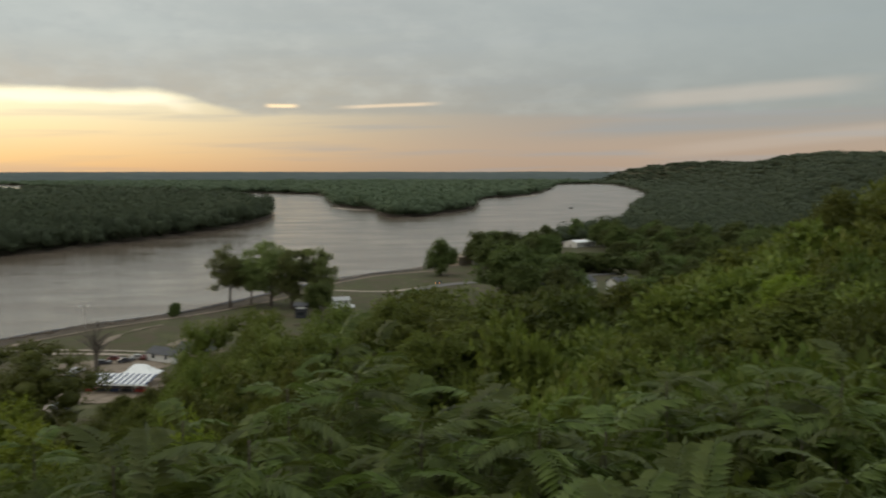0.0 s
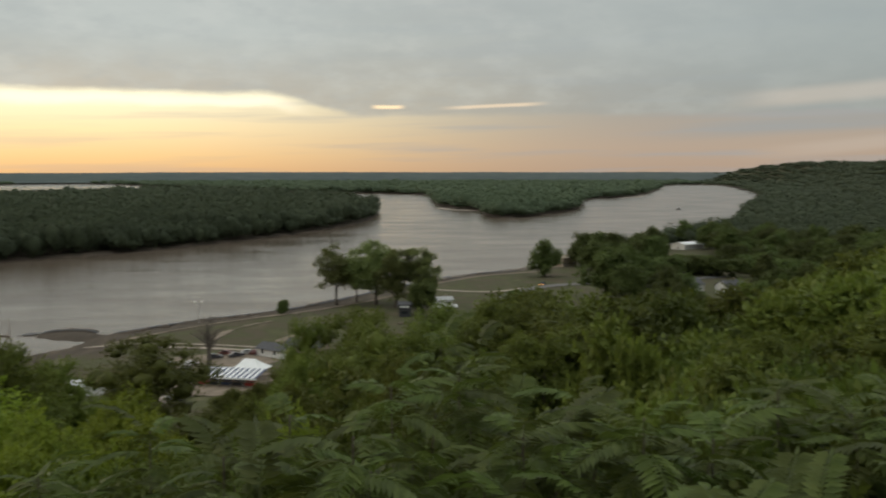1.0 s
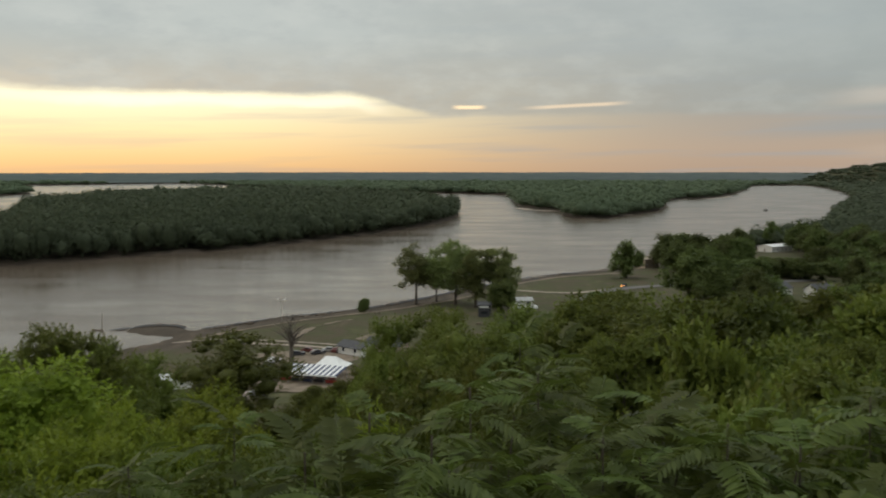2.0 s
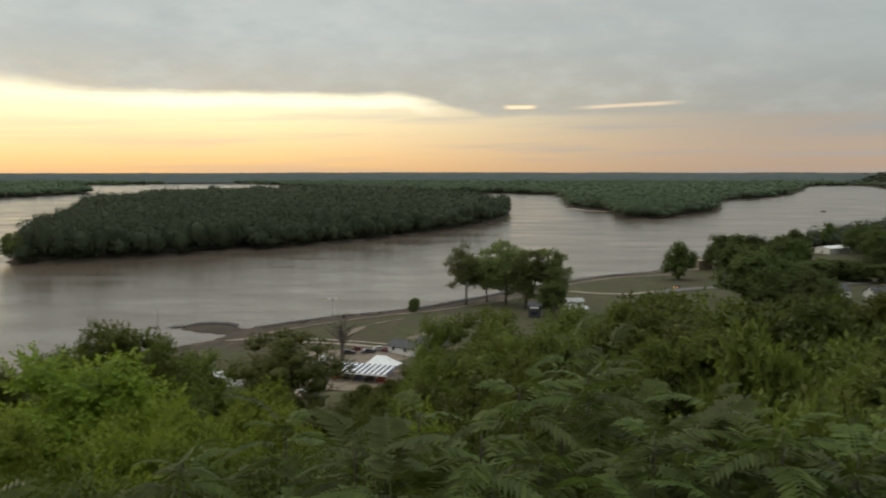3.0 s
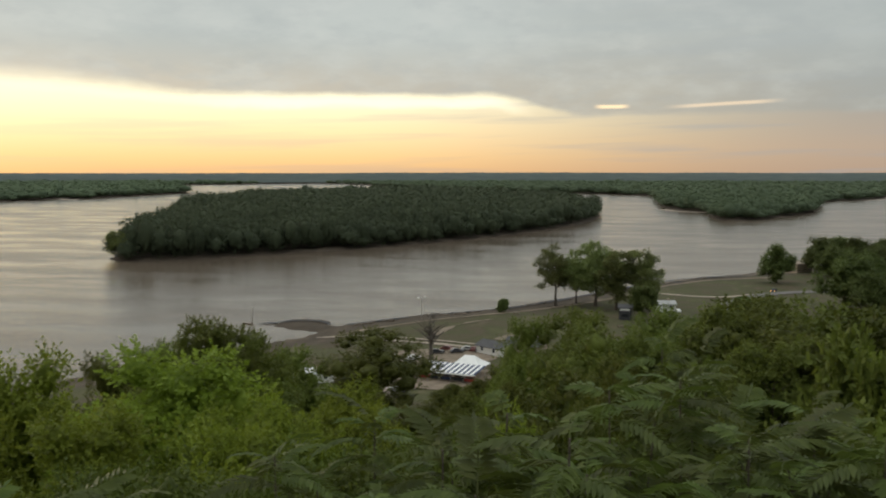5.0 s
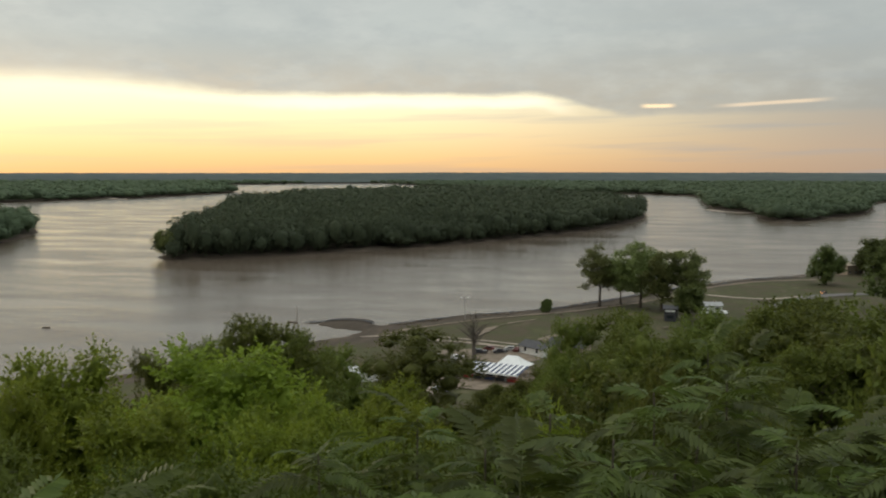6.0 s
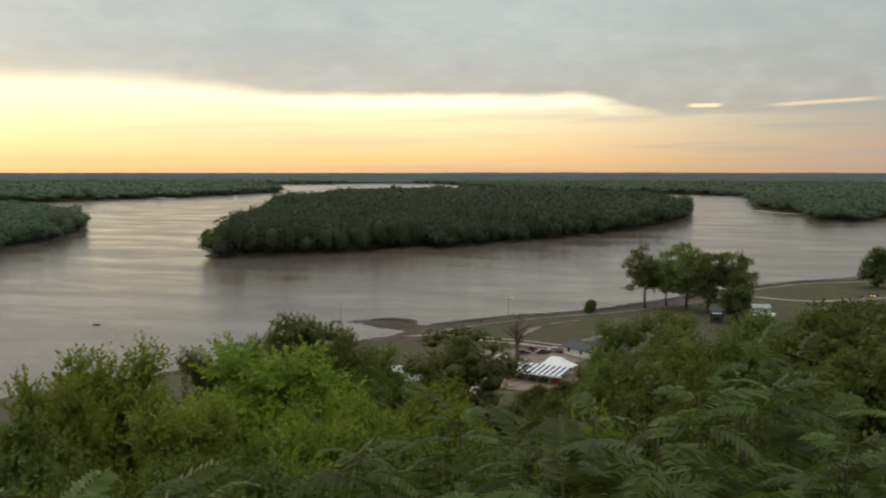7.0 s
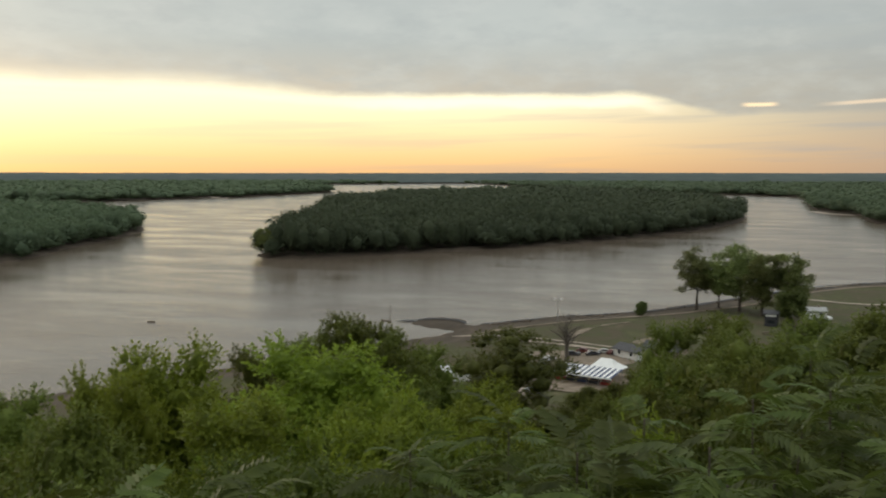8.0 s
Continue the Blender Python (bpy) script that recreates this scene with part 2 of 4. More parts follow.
BANK = smooth_ring([(-6000, -5200), (-900, -560), (-300, 20), (-171, 172), (-160, 190), (-146, 214), (-134, 236), (-118, 262), (-107, 284),
                    (-97, 296), (-104, 304), (-121, 317), (-114, 331), (-102, 332), (-95, 316), (-91, 323), (-70, 350), (-42, 371), (-23, 398), (26, 481), (65, 515), (114, 558),
                    (168, 632), (246, 735), (330, 865), (550, 1380), (811, 1963), (1019, 2549), (1250, 3300), (1366, 3801),
                    (1500, 6000), (6000, 6000), (6000, -6000)], 1)
ISLAND = smooth_ring([(-318, 545), (-292, 527), (-256, 553), (-229, 585), (-168, 654), (-102, 773), (-42, 929), (-11, 1080), (-4, 1290),
                      (-40, 1430), (-150, 1800), (-380, 2300), (-560, 2430), (-640, 2050), (-680, 1757), (-645, 1418), (-560, 1170), (-375, 720)], 2)
FAR_SHORE = smooth_ring([(-1780, 4430), (-1303, 4400), (-887, 3632), (-400, 2700), (7, 2375), (107, 2241), (78, 1502), (116, 1339), (136, 1336),
                         (117, 1120), (154, 1086), (224, 1210), (302, 1392), (396, 1858), (515, 1968), (775, 2592), (1159, 3837),
                         (1400, 3850), (1500, 6000), (-1900, 6000)], 1)
WEST_SHORE = smooth_ring([(-6000, 1500), (-1237, 1287), (-1123, 1490), (-1100, 1784), (-1052, 1715), (-1079, 2013), (-1110, 2430), (-1400, 2800),
                          (-1900, 3700), (-1567, 4130), (-1740, 4420), (-1900, 6000), (-6000, 6000)], 1)
SIDE_ISLAND = smooth_ring([(-411, 426), (-456, 523), (-504, 667), (-552, 762), (-700, 930), (-1000, 1060), (-1800, 900), (-1500, 300), (-700, 150)], 2)
RIDGE_N = (-0.766, 0.643)      # from the bluff's edge towards the river
NOISE_DIRS = np.random.default_rng(5).uniform(0, 2 * np.pi, (6, 2))


def ripple(x, y, size):
    """A cheap smooth noise, about -1 to 1."""
    v = 0
    for k, (a, p) in enumerate(NOISE_DIRS):
        f = 2 * np.pi / size * (0.6 + 0.35 * k)
        v = v + np.sin((x * np.cos(a) + y * np.sin(a)) * f + p * 3) / (1 + 0.5 * k)
    return v / 2.4


def land(px, py):
    """Height of the ground."""
    px, py = np.asarray(px, float), np.asarray(py, float)
    wig = ripple(px, py, 23) * 1.6 + ripple(px, py, 7) * 0.6
    z = np.full(px.shape, -2.5)
    d = signed(px, py, BANK) + wig
    s = px * RIDGE_N[0] + py * RIDGE_N[1]
    flat = -2.5 + 2.95 * sstep(d, -6, 1.2) + 1.35 * sstep(d, 3, 24) + 0.8 * sstep(d, 8, 60) + ripple(px, py, 60) * 0.18 * sstep(d, 5, 20)
    flat = flat - 1.8 * np.exp(-((px + 112) / 10.0) ** 2 - ((py - 303) / 7.5) ** 2)
    flat = flat + (ripple(px, py, 13) * 0.5 + ripple(py, px, 5) * 0.25) * np.exp(-((px + 110) / 20.0) ** 2 - ((py - 312) / 17.0) ** 2)
    along = px * 0.643 + py * 0.766
    rr = np.hypot(px, py)
    bluff = 53.35 - 3.4 * sstep(rr, 1.2, 5.5) - 0.30 * np.clip(s, 0, 8) - 0.54 * np.clip(s - 8, 0, 78) - 0.2 * np.clip(s - 86, 0, 30)
    bluff = bluff + 5 * sstep(-s, 4, 45) - 2.5 * sstep(rr, 8, 22)
    bluff = bluff + ripple(px, py, 34) * 0.9 * sstep(np.hypot(px, py), 6, 40)
    bluff = bluff * sstep(along, 1500, 900) 
    hill = 92 * sstep(d, 90, 470) * sstep(along, 700, 1500) * (0.86 + 0.14 * ripple(px, py, 900))
    z = np.maximum(z, flat)
    z = np.where(d > 20, np.maximum(z, np.maximum(bluff, flat + hill)), z)
    for ring in (ISLAND, FAR_SHORE, WEST_SHORE, SIDE_ISLAND):
        di = signed(px, py, ring) + wig * 2
        z = np.maximum(z, -2.5 + 3.9 * sstep(di, -8, 8))
    r = np.hypot(px, py)
    z = np.maximum(z, (1.4 + (40 + 8 * sstep(px / np.maximum(py, 1), -0.46, -0.36)) * sstep(r, 4720, 4930)) * (r > 4700) * (py > 0) - 2.5 * (r <= 4700))
    return z


def ground_z(x, y):
    return float(land(np.array([x]), np.array([y]))[0])


def mesh_from(name, verts, faces, mat=None, smooth=False):
    me = bpy.data.meshes.new(name)
    verts = np.asarray(verts, np.float32)
    faces = np.asarray(faces, np.int32)
    k = faces.shape[1]
    me.vertices.add(len(verts))
    me.vertices.foreach_set("co", verts.ravel())
    me.loops.add(faces.size)
    me.loops.foreach_set("vertex_index", faces.ravel())
    me.polygons.add(len(faces))
    me.polygons.foreach_set("loop_start", np.arange(0, faces.size, k, dtype=np.int32))
    if smooth:
        me.polygons.foreach_set("use_smooth", np.ones(len(faces), bool))
    me.update(calc_edges=True)
    if mat:
        me.materials.append(mat)
    return me


def polar_sheet(azs, radii):
    a, r = np.meshgrid(np.radians(azs), radii)
    x, y = r * np.sin(a) + 0.3 * (r < 1), r * np.cos(a) - 0.3 * (r < 1)
    nr, na = a.shape
    i = np.arange(nr * na).reshape(nr, na)
    f = np.stack([i[:-1, :-1], i[:-1, 1:], i[1:, 1:], i[1:, :-1]], -1).reshape(-1, 4)
    return x.ravel(), y.ravel(), f


_az = np.concatenate([np.arange(-180, -56, 4.0), np.arange(-54, 46, 0.28), np.arange(48, 181, 4.0)])
_r = np.concatenate([[0.0005], np.geomspace(1.5, 150, 50), np.geomspace(153, 620, 150), np.geomspace(630, 4690, 106), np.arange(4700, 4941, 16.0)])
gx, gy, gf = polar_sheet(_az, _r)
gz = land(gx, gy)
ground = new("ground", mesh_from("ground", np.stack([gx, gy, gz], 1), gf[:, ::-1], M_GROUND, True))
tagged(ground, "brown and green earth of a river valley and its bluff", "ground", kind="structure")
wx, wy, wf = polar_sheet(np.arange(-180, 181, 6.0), np.array([1.0, 60, 200, 500, 1200, 2500, 4935]))
river = new("water", mesh_from("water", np.stack([wx, wy, wx * 0], 1), wf[:, ::-1], M_WATER, True))
tagged(river, "wide muddy grey-brown river with faint ripples", "river", kind="structure")

# ---------------------------------------------------------------- foliage makers


def unit_sphere(sub):
    bm = bmesh.new()
    bmesh.ops.create_icosphere(bm, subdivisions=sub, radius=1)
    v = np.array([p.co[:] for p in bm.verts])
    f = np.array([[q.index for q in p.verts] for p in bm.faces])
    bm.free()
    return v, f


ICO1 = unit_sphere(1)


def leaf_tris(centres, normals, size, rng, long=1.7, loose=0.45):
    """Pointed leaves, one triangle each."""
    n = len(centres)
    nrm = normals + rng.normal(0, loose, (n, 3))
    nrm /= np.linalg.norm(nrm, axis=1, keepdims=True)
    t = np.cross(nrm, rng.normal(0, 1, (n, 3)))
    t /= np.linalg.norm(t, axis=1, keepdims=True)
    t[:, 2] -= 0.25
    b = np.cross(nrm, t)
    s = (size * rng.uniform(0.6, 1.4, n))[:, None]
    v = np.stack([centres - t * s * long * 0.4 - b * s * 0.5, centres - t * s * long * 0.4 + b * s * 0.5, centres + t * s * long * 0.6], 1).reshape(-1, 3)
    return v, np.arange(n * 3).reshape(n, 3)


def leaf_blades(base, axis, facing, size):
    """Pointed leaves from their stalk ends along their axes, each a folded rhomb."""
    n = len(base)
    axis = axis / np.linalg.norm(axis, axis=1, keepdims=True)
    side = np.cross(facing, axis)
    side /= np.linalg.norm(side, axis=1, keepdims=True) + 1e-9
    up = np.cross(axis, side)
    s = np.asarray(size)[:, None]
    mid = base + axis * s * 0.62 + up * s * 0.10
    v = np.stack([base, mid + side * s * 0.46, base + axis * s * 1.5, mid - side * s * 0.46], 1).reshape(-1, 3)
    q = np.arange(n)[:, None] * 4
    return v, np.concatenate([q + [0, 1, 2], q + [0, 2, 3]])


def spray_crown(rng, blobs, radius, height, bottom, leaf, sprays, per=7, reach=0.8, core=0.48, lumps=(0.20, 0.42), shell=(0.25, 0.84)):
    """A crown: lumps round an egg, each a small core under leafy shoots that rise outwards from it."""
    V, F, base, C, S = [], [], 0, [], []
    for k in range(blobs):
        u = rng.normal(0, 1, 3)
        u /= np.linalg.norm(u)
        w = rng.uniform(*shell)
        c = np.array([u[0] * radius * w, u[1] * radius * w, bottom + height * (0.5 + 0.46 * u[2] * w)])
        br = radius * rng.uniform(*lumps) * (1 - 0.45 * max(0, (c[2] - bottom) / height - 0.5))
        C.append(c)
        S.append(np.array([br, br, br * rng.uniform(0.75, 1.1)]))
    C, S = np.array(C), np.array(S)
    for k in range(blobs):
        c, sq = C[k], S[k]
        v, f = ICO1
        V.append(v * (1 + rng.normal(0, 0.2, (len(v), 1))) * sq * core + c)
        F.append(f + base)
        base += len(v)
        d = rng.normal(0, 1, (sprays * 2, 3))
        d[:, 2] = d[:, 2] * 0.9 + 0.3
        d /= np.linalg.norm(d, axis=1, keepdims=True)
        foot = c + d * sq * rng.uniform(0.42, 0.95, (len(d), 1))
        gap = np.min(np.linalg.norm((foot[:, None] - C[None]) / S[None], axis=2) + 9 * (np.arange(blobs) == k)[None], axis=1)
        keep = (gap > 0.62) & (d[:, 2] > -0.6)
        foot, d = foot[keep][:sprays], d[keep][:sprays]
        n = len(foot)
        if not n:
            continue
        rise = d * 0.75 + np.array([0, 0, 0.5]) + rng.normal(0, 0.25, (n, 3))
        rise /= np.linalg.norm(rise, axis=1, keepdims=True)
        ln = (reach * rng.uniform(0.5, 1.4, n))[:, None]
        for q in range(per):
            u = q / max(1, per - 1)
            out = np.cross(rise, rng.normal(0, 1, (n, 3)))
            out /= np.linalg.norm(out, axis=1, keepdims=True)
            stalk = foot + rise * ln * u + np.array([0, 0, -0.16]) * ln * u * u
            axis = out * (1.0 - 0.55 * u) + rise * (0.35 + 0.6 * u) + np.array([0, 0, -0.22])
            face = np.array([0, 0, 0.40]) + d * 0.90 + rng.normal(0, 0.28, (n, 3))
            lv, lf = leaf_blades(stalk, axis, face, leaf * rng.uniform(0.65, 1.25, n) * (1.1 - 0.35 * u))
            V.append(lv)
            F.append(lf + base)
            base += len(lv)
    return np.concatenate(V), np.concatenate(F)


def limbs(rng, height, radius, trunk_r, branches, spread, fork=0.35):
    """A tapered trunk with limbs that rise and bend outwards."""
    V, F, base = [], [], 0

    def tube(pts, rads, sides=7):
        nonlocal base
        pts = np.array(pts)
        ring = []
        for k in range(len(pts)):
            d = pts[min(k + 1, len(pts) - 1)] - pts[max(k - 1, 0)]
            d /= np.linalg.norm(d)
            a = np.cross(d, [0.3, 0.9, 0.1])
            a /= np.linalg.norm(a)
            b = np.cross(d, a)
            th = np.linspace(0, 2 * np.pi, sides, endpoint=False)
            ring.append(pts[k] + rads[k] * (np.cos(th)[:, None] * a + np.sin(th)[:, None] * b))
        V.append(np.concatenate(ring))
        for k in range(len(pts) - 1):
            for j in range(sides):
                q = [base + k * sides + j, base + k * sides + (j + 1) % sides, base + (k + 1) * sides + (j + 1) % sides, base + (k + 1) * sides + j]
                F.extend([[q[0], q[1], q[2]], [q[0], q[2], q[3]]])
        base += len(pts) * sides

    lean = rng.normal(0, 0.03, 2)
    top = height * 0.8
    hs = np.linspace(-0.6, top, 7)
    trunk = [np.array([lean[0] * h + 0.05 * trunk_r * math.sin(h), lean[1] * h, h]) for h in hs]
    tube(trunk, [trunk_r * (1.35 if k == 0 else 1) * (1 - 0.8 * k / 6) for k in range(7)], 8)
    for k in range(branches):
        h0 = top * rng.uniform(fork, 0.9)
        a = k * 2.4 + rng.uniform(-0.5, 0.5)
        ln = radius * spread * rng.uniform(0.7, 1.1) * (1.15 - h0 / height)
        p0 = np.array([lean[0] * h0, lean[1] * h0, h0])
        out = np.array([math.cos(a), math.sin(a), 0])
        pts = [p0 + out * ln * q + np.array([0, 0, ln * 0.75 * q ** 0.8 + 0.0]) for q in (0, 0.3, 0.65, 1.0)]
        r0 = trunk_r * 0.45 * (1.1 - h0 / height)
        tube(pts, [r0, r0 * 0.7, r0 * 0.42, r0 * 0.15], 5)
    return np.concatenate(V), np.array(F)


def part(name, me, parent, label=""):
    ob = new(name, me)
    ob.parent = parent
    if label:
        tagged(ob, label)
    return ob


def make_tree(name, seed, height, radius, bottom, mat, blobs, leaf, sprays, trunk_r=0.3, branches=9, spread=0.9, core=0.48, lumps=(0.20, 0.42), per=7, reach=0.8, shell=(0.25, 0.84)):
    rng = np.random.default_rng(seed)
    root = new(name)
    v, f = limbs(rng, height, radius, trunk_r, branches, spread)
    part("trunk", mesh_from("trunk", v, f, M_BARK, True), root)
    v, f = spray_crown(rng, blobs, radius, height - bottom, bottom, leaf, sprays, per, reach, core, lumps, shell)
    part("crown", mesh_from("crown", v, f, mat), root)
    return root


def at(x, y, rz=0.0, s=1.0, sz=None, z=None, sink=0.0):
    zz = ground_z(x, y) if z is None else z
    return Matrix.Translation((x, y, zz - sink)) @ Matrix.Rotation(radians(rz), 4, "Z") @ Matrix.Diagonal((s, s, sz or s, 1))


def polar(az, d):
    return d * math.sin(radians(az)), d * math.cos(radians(az))


# ---------------------------------------------------------------- far woods, one sheet of crowns for each piece of land
def crown_template(rng, ico, quads, leaf):
    v, f = ico
    lump = np.zeros(len(v))
    for _ in range(5):
        d = rng.normal(0, 1, 3)
        d /= np.linalg.norm(d)
        lump += 0.16 * np.maximum(0, v @ d) ** 3
    vv = v * (0.60 + lump + rng.normal(0, 0.10, len(v)))[:, None]
    V, F = [vv], [f]
    if quads:
        d = rng.normal(0, 1, (quads, 3))
        d[:, 2] = d[:, 2] * 0.8 + 0.3
        d /= np.linalg.norm(d, axis=1, keepdims=True)
        lv, lf = leaf_tris(d * rng.uniform(0.70, 1.02, (quads, 1)), d + [0, 0, 0.3], leaf, rng, 1.1, 0.3)
        V.append(lv)
        F.append(lf + len(vv))
    return np.concatenate(V), np.concatenate(F)


TEMPLATES = {k: [crown_template(np.random.default_rng(40 + k * 9 + j), i, q, l) for j in range(5)]
             for k, (i, q, l) in enumerate(((ICO1, 190, 0.17), (ICO1, 90, 0.22), (ICO1, 34, 0.27)))}


def woods(name, label, ring, tall=17.0, rmin=0, rmax=4900, azmin=-62, azmax=52, fine=9.5, test=None, seed=1):
    rng = np.random.default_rng(seed)
    V, F, base = [], [], 0
    r = max(rmin, 350.0)
    while r < rmax:
        sp = max(fine, fine * (r / 760.0) ** 0.9)
        n = int(radians(azmax - azmin) * r / sp)
        a = np.radians(np.linspace(azmin, azmax, n) + rng.uniform(-0.4, 0.4, n) * (azmax - azmin) / n)
        rr = r + rng.uniform(-0.95, 0.95, n) * sp
        x, y = rr * np.sin(a), rr * np.cos(a)
        keep = signed(x, y, ring) > np.minimum(sp * 0.35, 12) if ring is not None else np.ones(n, bool)
        if test is not None:
            keep &= test(x, y)
        x, y = x[keep], y[keep]
        z = land(x, y) if len(x) else x
        kind = 0 if r < 900 else 1 if r < 1800 else 2
        for px, py, pz in zip(x, y, z):
            tv, tf = TEMPLATES[kind][rng.integers(5)]
            h = tall * (1 + 0.16 * ripple(px, py, 90)) * rng.uniform(0.70, 1.18) * (0.62 if rng.random() < 0.25 else 1.2 if rng.random() < 0.12 else 1.0)
            rad = min(sp * rng.uniform(0.5, 1.2), 26)
            t = rng.uniform(0, 6.28)
            c, s = math.cos(t), math.sin(t)
            zz = pz + h * 0.52 + tv[:, 2] * h * 0.50
            V.append(np.stack([px + rad * (tv[:, 0] * c - tv[:, 1] * s), py + rad * (tv[:, 0] * s + tv[:, 1] * c), zz], 1))
            F.append(tf + base)
            base += len(tv)
        r += sp * 0.9
    ob = new(name, mesh_from(name, np.concatenate(V), np.concatenate(F), M_WOODS))
    return tagged(ob, label, "woods", kind="stuff")


woods("island_woods", "dense dark green woods covering a long river island", ISLAND, 20.5, fine=7.8, seed=2)
woods("far_shore_woods", "dark green bottomland woods on the far shore", FAR_SHORE, 17, fine=7.5, rmax=4560, azmin=-22, azmax=24, seed=3)
woods("west_shore_woods", "dark green woods on a low distant shore", WEST_SHORE, 19, fine=8, rmax=4560, azmin=-50, azmax=-14, seed=4)
woods("side_island_woods", "dark green woods on a low river island", SIDE_ISLAND, 18, fine=9, azmin=-47, azmax=-34, seed=5)


def right_bank(x, y):
    s = x * RIDGE_N[0] + y * RIDGE_N[1]
    return (np.hypot(x, y) > 690) | (s < 95)


woods("valley_woods", "green woods on the near bank and its hills", BANK, 13, rmin=380, azmin=13, azmax=38, fine=9, test=right_bank, seed=6)



def far_hills():
    """The last low hills, where the valley meets the sky."""
    az, rad = np.arange(-60, 46, 0.12), np.array([4700.0, 4725, 4760, 4810, 4900])
    x, y, f = polar_sheet(az, rad)
    r = np.hypot(x, y)
    a = np.degrees(np.arctan2(x, y))
    z = 6 + sstep(r, 4700, 4880) * (46.5 + 1.6 * ripple(a, a * 0, 9.0) + 0.7 * ripple(a, a * 0, 1.7) + 0.4 * ripple(a, a * 0, 0.5) + 2.5 * sstep(a, -20, -8))
    # aerial haze is painted into the base colour as a blue-green tint
    a = Mat("haze_tinted_hills")
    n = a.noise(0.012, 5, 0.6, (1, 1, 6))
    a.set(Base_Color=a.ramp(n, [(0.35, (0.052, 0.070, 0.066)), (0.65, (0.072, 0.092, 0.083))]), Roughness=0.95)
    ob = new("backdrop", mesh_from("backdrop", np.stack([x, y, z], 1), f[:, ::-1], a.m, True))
    return tagged(ob, "low wooded hills along the horizon, haze painted in as blue-green", "hills", kind="structure")


far_hills()

# ---------------------------------------------------------------- the bluff's thicket
SKYLINE_AZ = (-60, -44, -37, -34, -30, -27.6, -23.8, -20, -14.4, -12, -8.8, -2.8, 3.5, 7.2, 12.6, 17.5, 24.2, 27.4, 30.5, 33.4, 35.3, 50)
SKYLINE_EL = (-11.5, -11.8, -13, -12.5, -13, -12.2, -11.5, -12, -13.5, -16.0, -14.2, -9.9, -9.8, -8.8, -8.8, -7.8, -6.6, -4.9, -3.5, -1.3, -0.1, 4)


def envelope(az, d):
    """Upper edge of the thicket, in degrees over the horizon, at a heading and distance."""
    top = float(np.interp(az, SKYLINE_AZ, SKYLINE_EL))
    first = float(np.interp(az, (-18, -8, 16, 30), (19, 7.0, 7.0, 6.0)))
    k = np.clip((math.log(d) - math.log(first)) / (math.log(85) - math.log(first)), 0, 1)
    return -19.0 - 1.5 * (d < first) + (top + 19.0) * k ** 0.85


def plant(proto, x, y, g, h, r, turn):
    """A copy h metres high and r metres in radius."""
    p, ph, pr = proto
    if not p.name.startswith("sumac"):
        h *= 1.06
    ob = copy_thing(p, Matrix.Translation((x, y, g)) @ Matrix.Rotation(turn, 4, "Z") @ Matrix.Diagonal((r / pr, r / pr, h / ph, 1)))
    FIRST.setdefault(p.name, ob)
    return ob


FIRST = {}


def scatter(protos, d0, d1, gap, radius, seed, az0=-54, az1=45, hmin=1.0, hmax=30, low=1.2, high=0.6):
    """Copies of the prototypes over a stretch of the slope; heights follow the thicket's upper edge."""
    rng = np.random.default_rng(seed)
    rows, d = [], d0
    while d < d1:
        step = gap(d)
        n = max(3, int(radians(az1 - az0) * d / step))
        az = az0 + (np.arange(n) + rng.uniform(0.05, 0.95, n)) * (az1 - az0) / n
        dd = d + step * rng.uniform(-0.45, 0.45, n)
        el = np.array([envelope(a, q) for a, q in zip(az, dd)]) + rng.uniform(-low, high, n)
        rows.append(np.stack([az, dd, el], 1))
        d += step * 0.8
    az, dd, el = np.concatenate(rows).T
    x, y = dd * np.sin(np.radians(az)), dd * np.cos(np.radians(az))
    g = land(x, y)
    h = EYE + dd * np.tan(np.radians(el)) - g
    for k in range(len(x)):
        if not hmin < h[k] < hmax:
            continue
        want = radius(dd[k]) * rng.uniform(0.8, 1.25)
        fits = [p for p in protos if p[1] * np.clip(want / p[2], 0.75, 1.3) * 1.3 > h[k]] or [max(protos, key=lambda p: p[1])]
        p = min(fits, key=lambda q: q[1] + rng.uniform(0, 1.5))
        w = float(np.clip(want / p[2], 0.75, 1.3))
        tall = p[1] * w
        if tall < h[k]:
            tall = min(h[k], tall * 1.5)
        # a plant taller than its place allows grows from a dip in the slope
        plant(p, x[k], y[k], min(g[k], g[k] + h[k] - tall), tall, w * p[2], rng.uniform(0, 6.28))


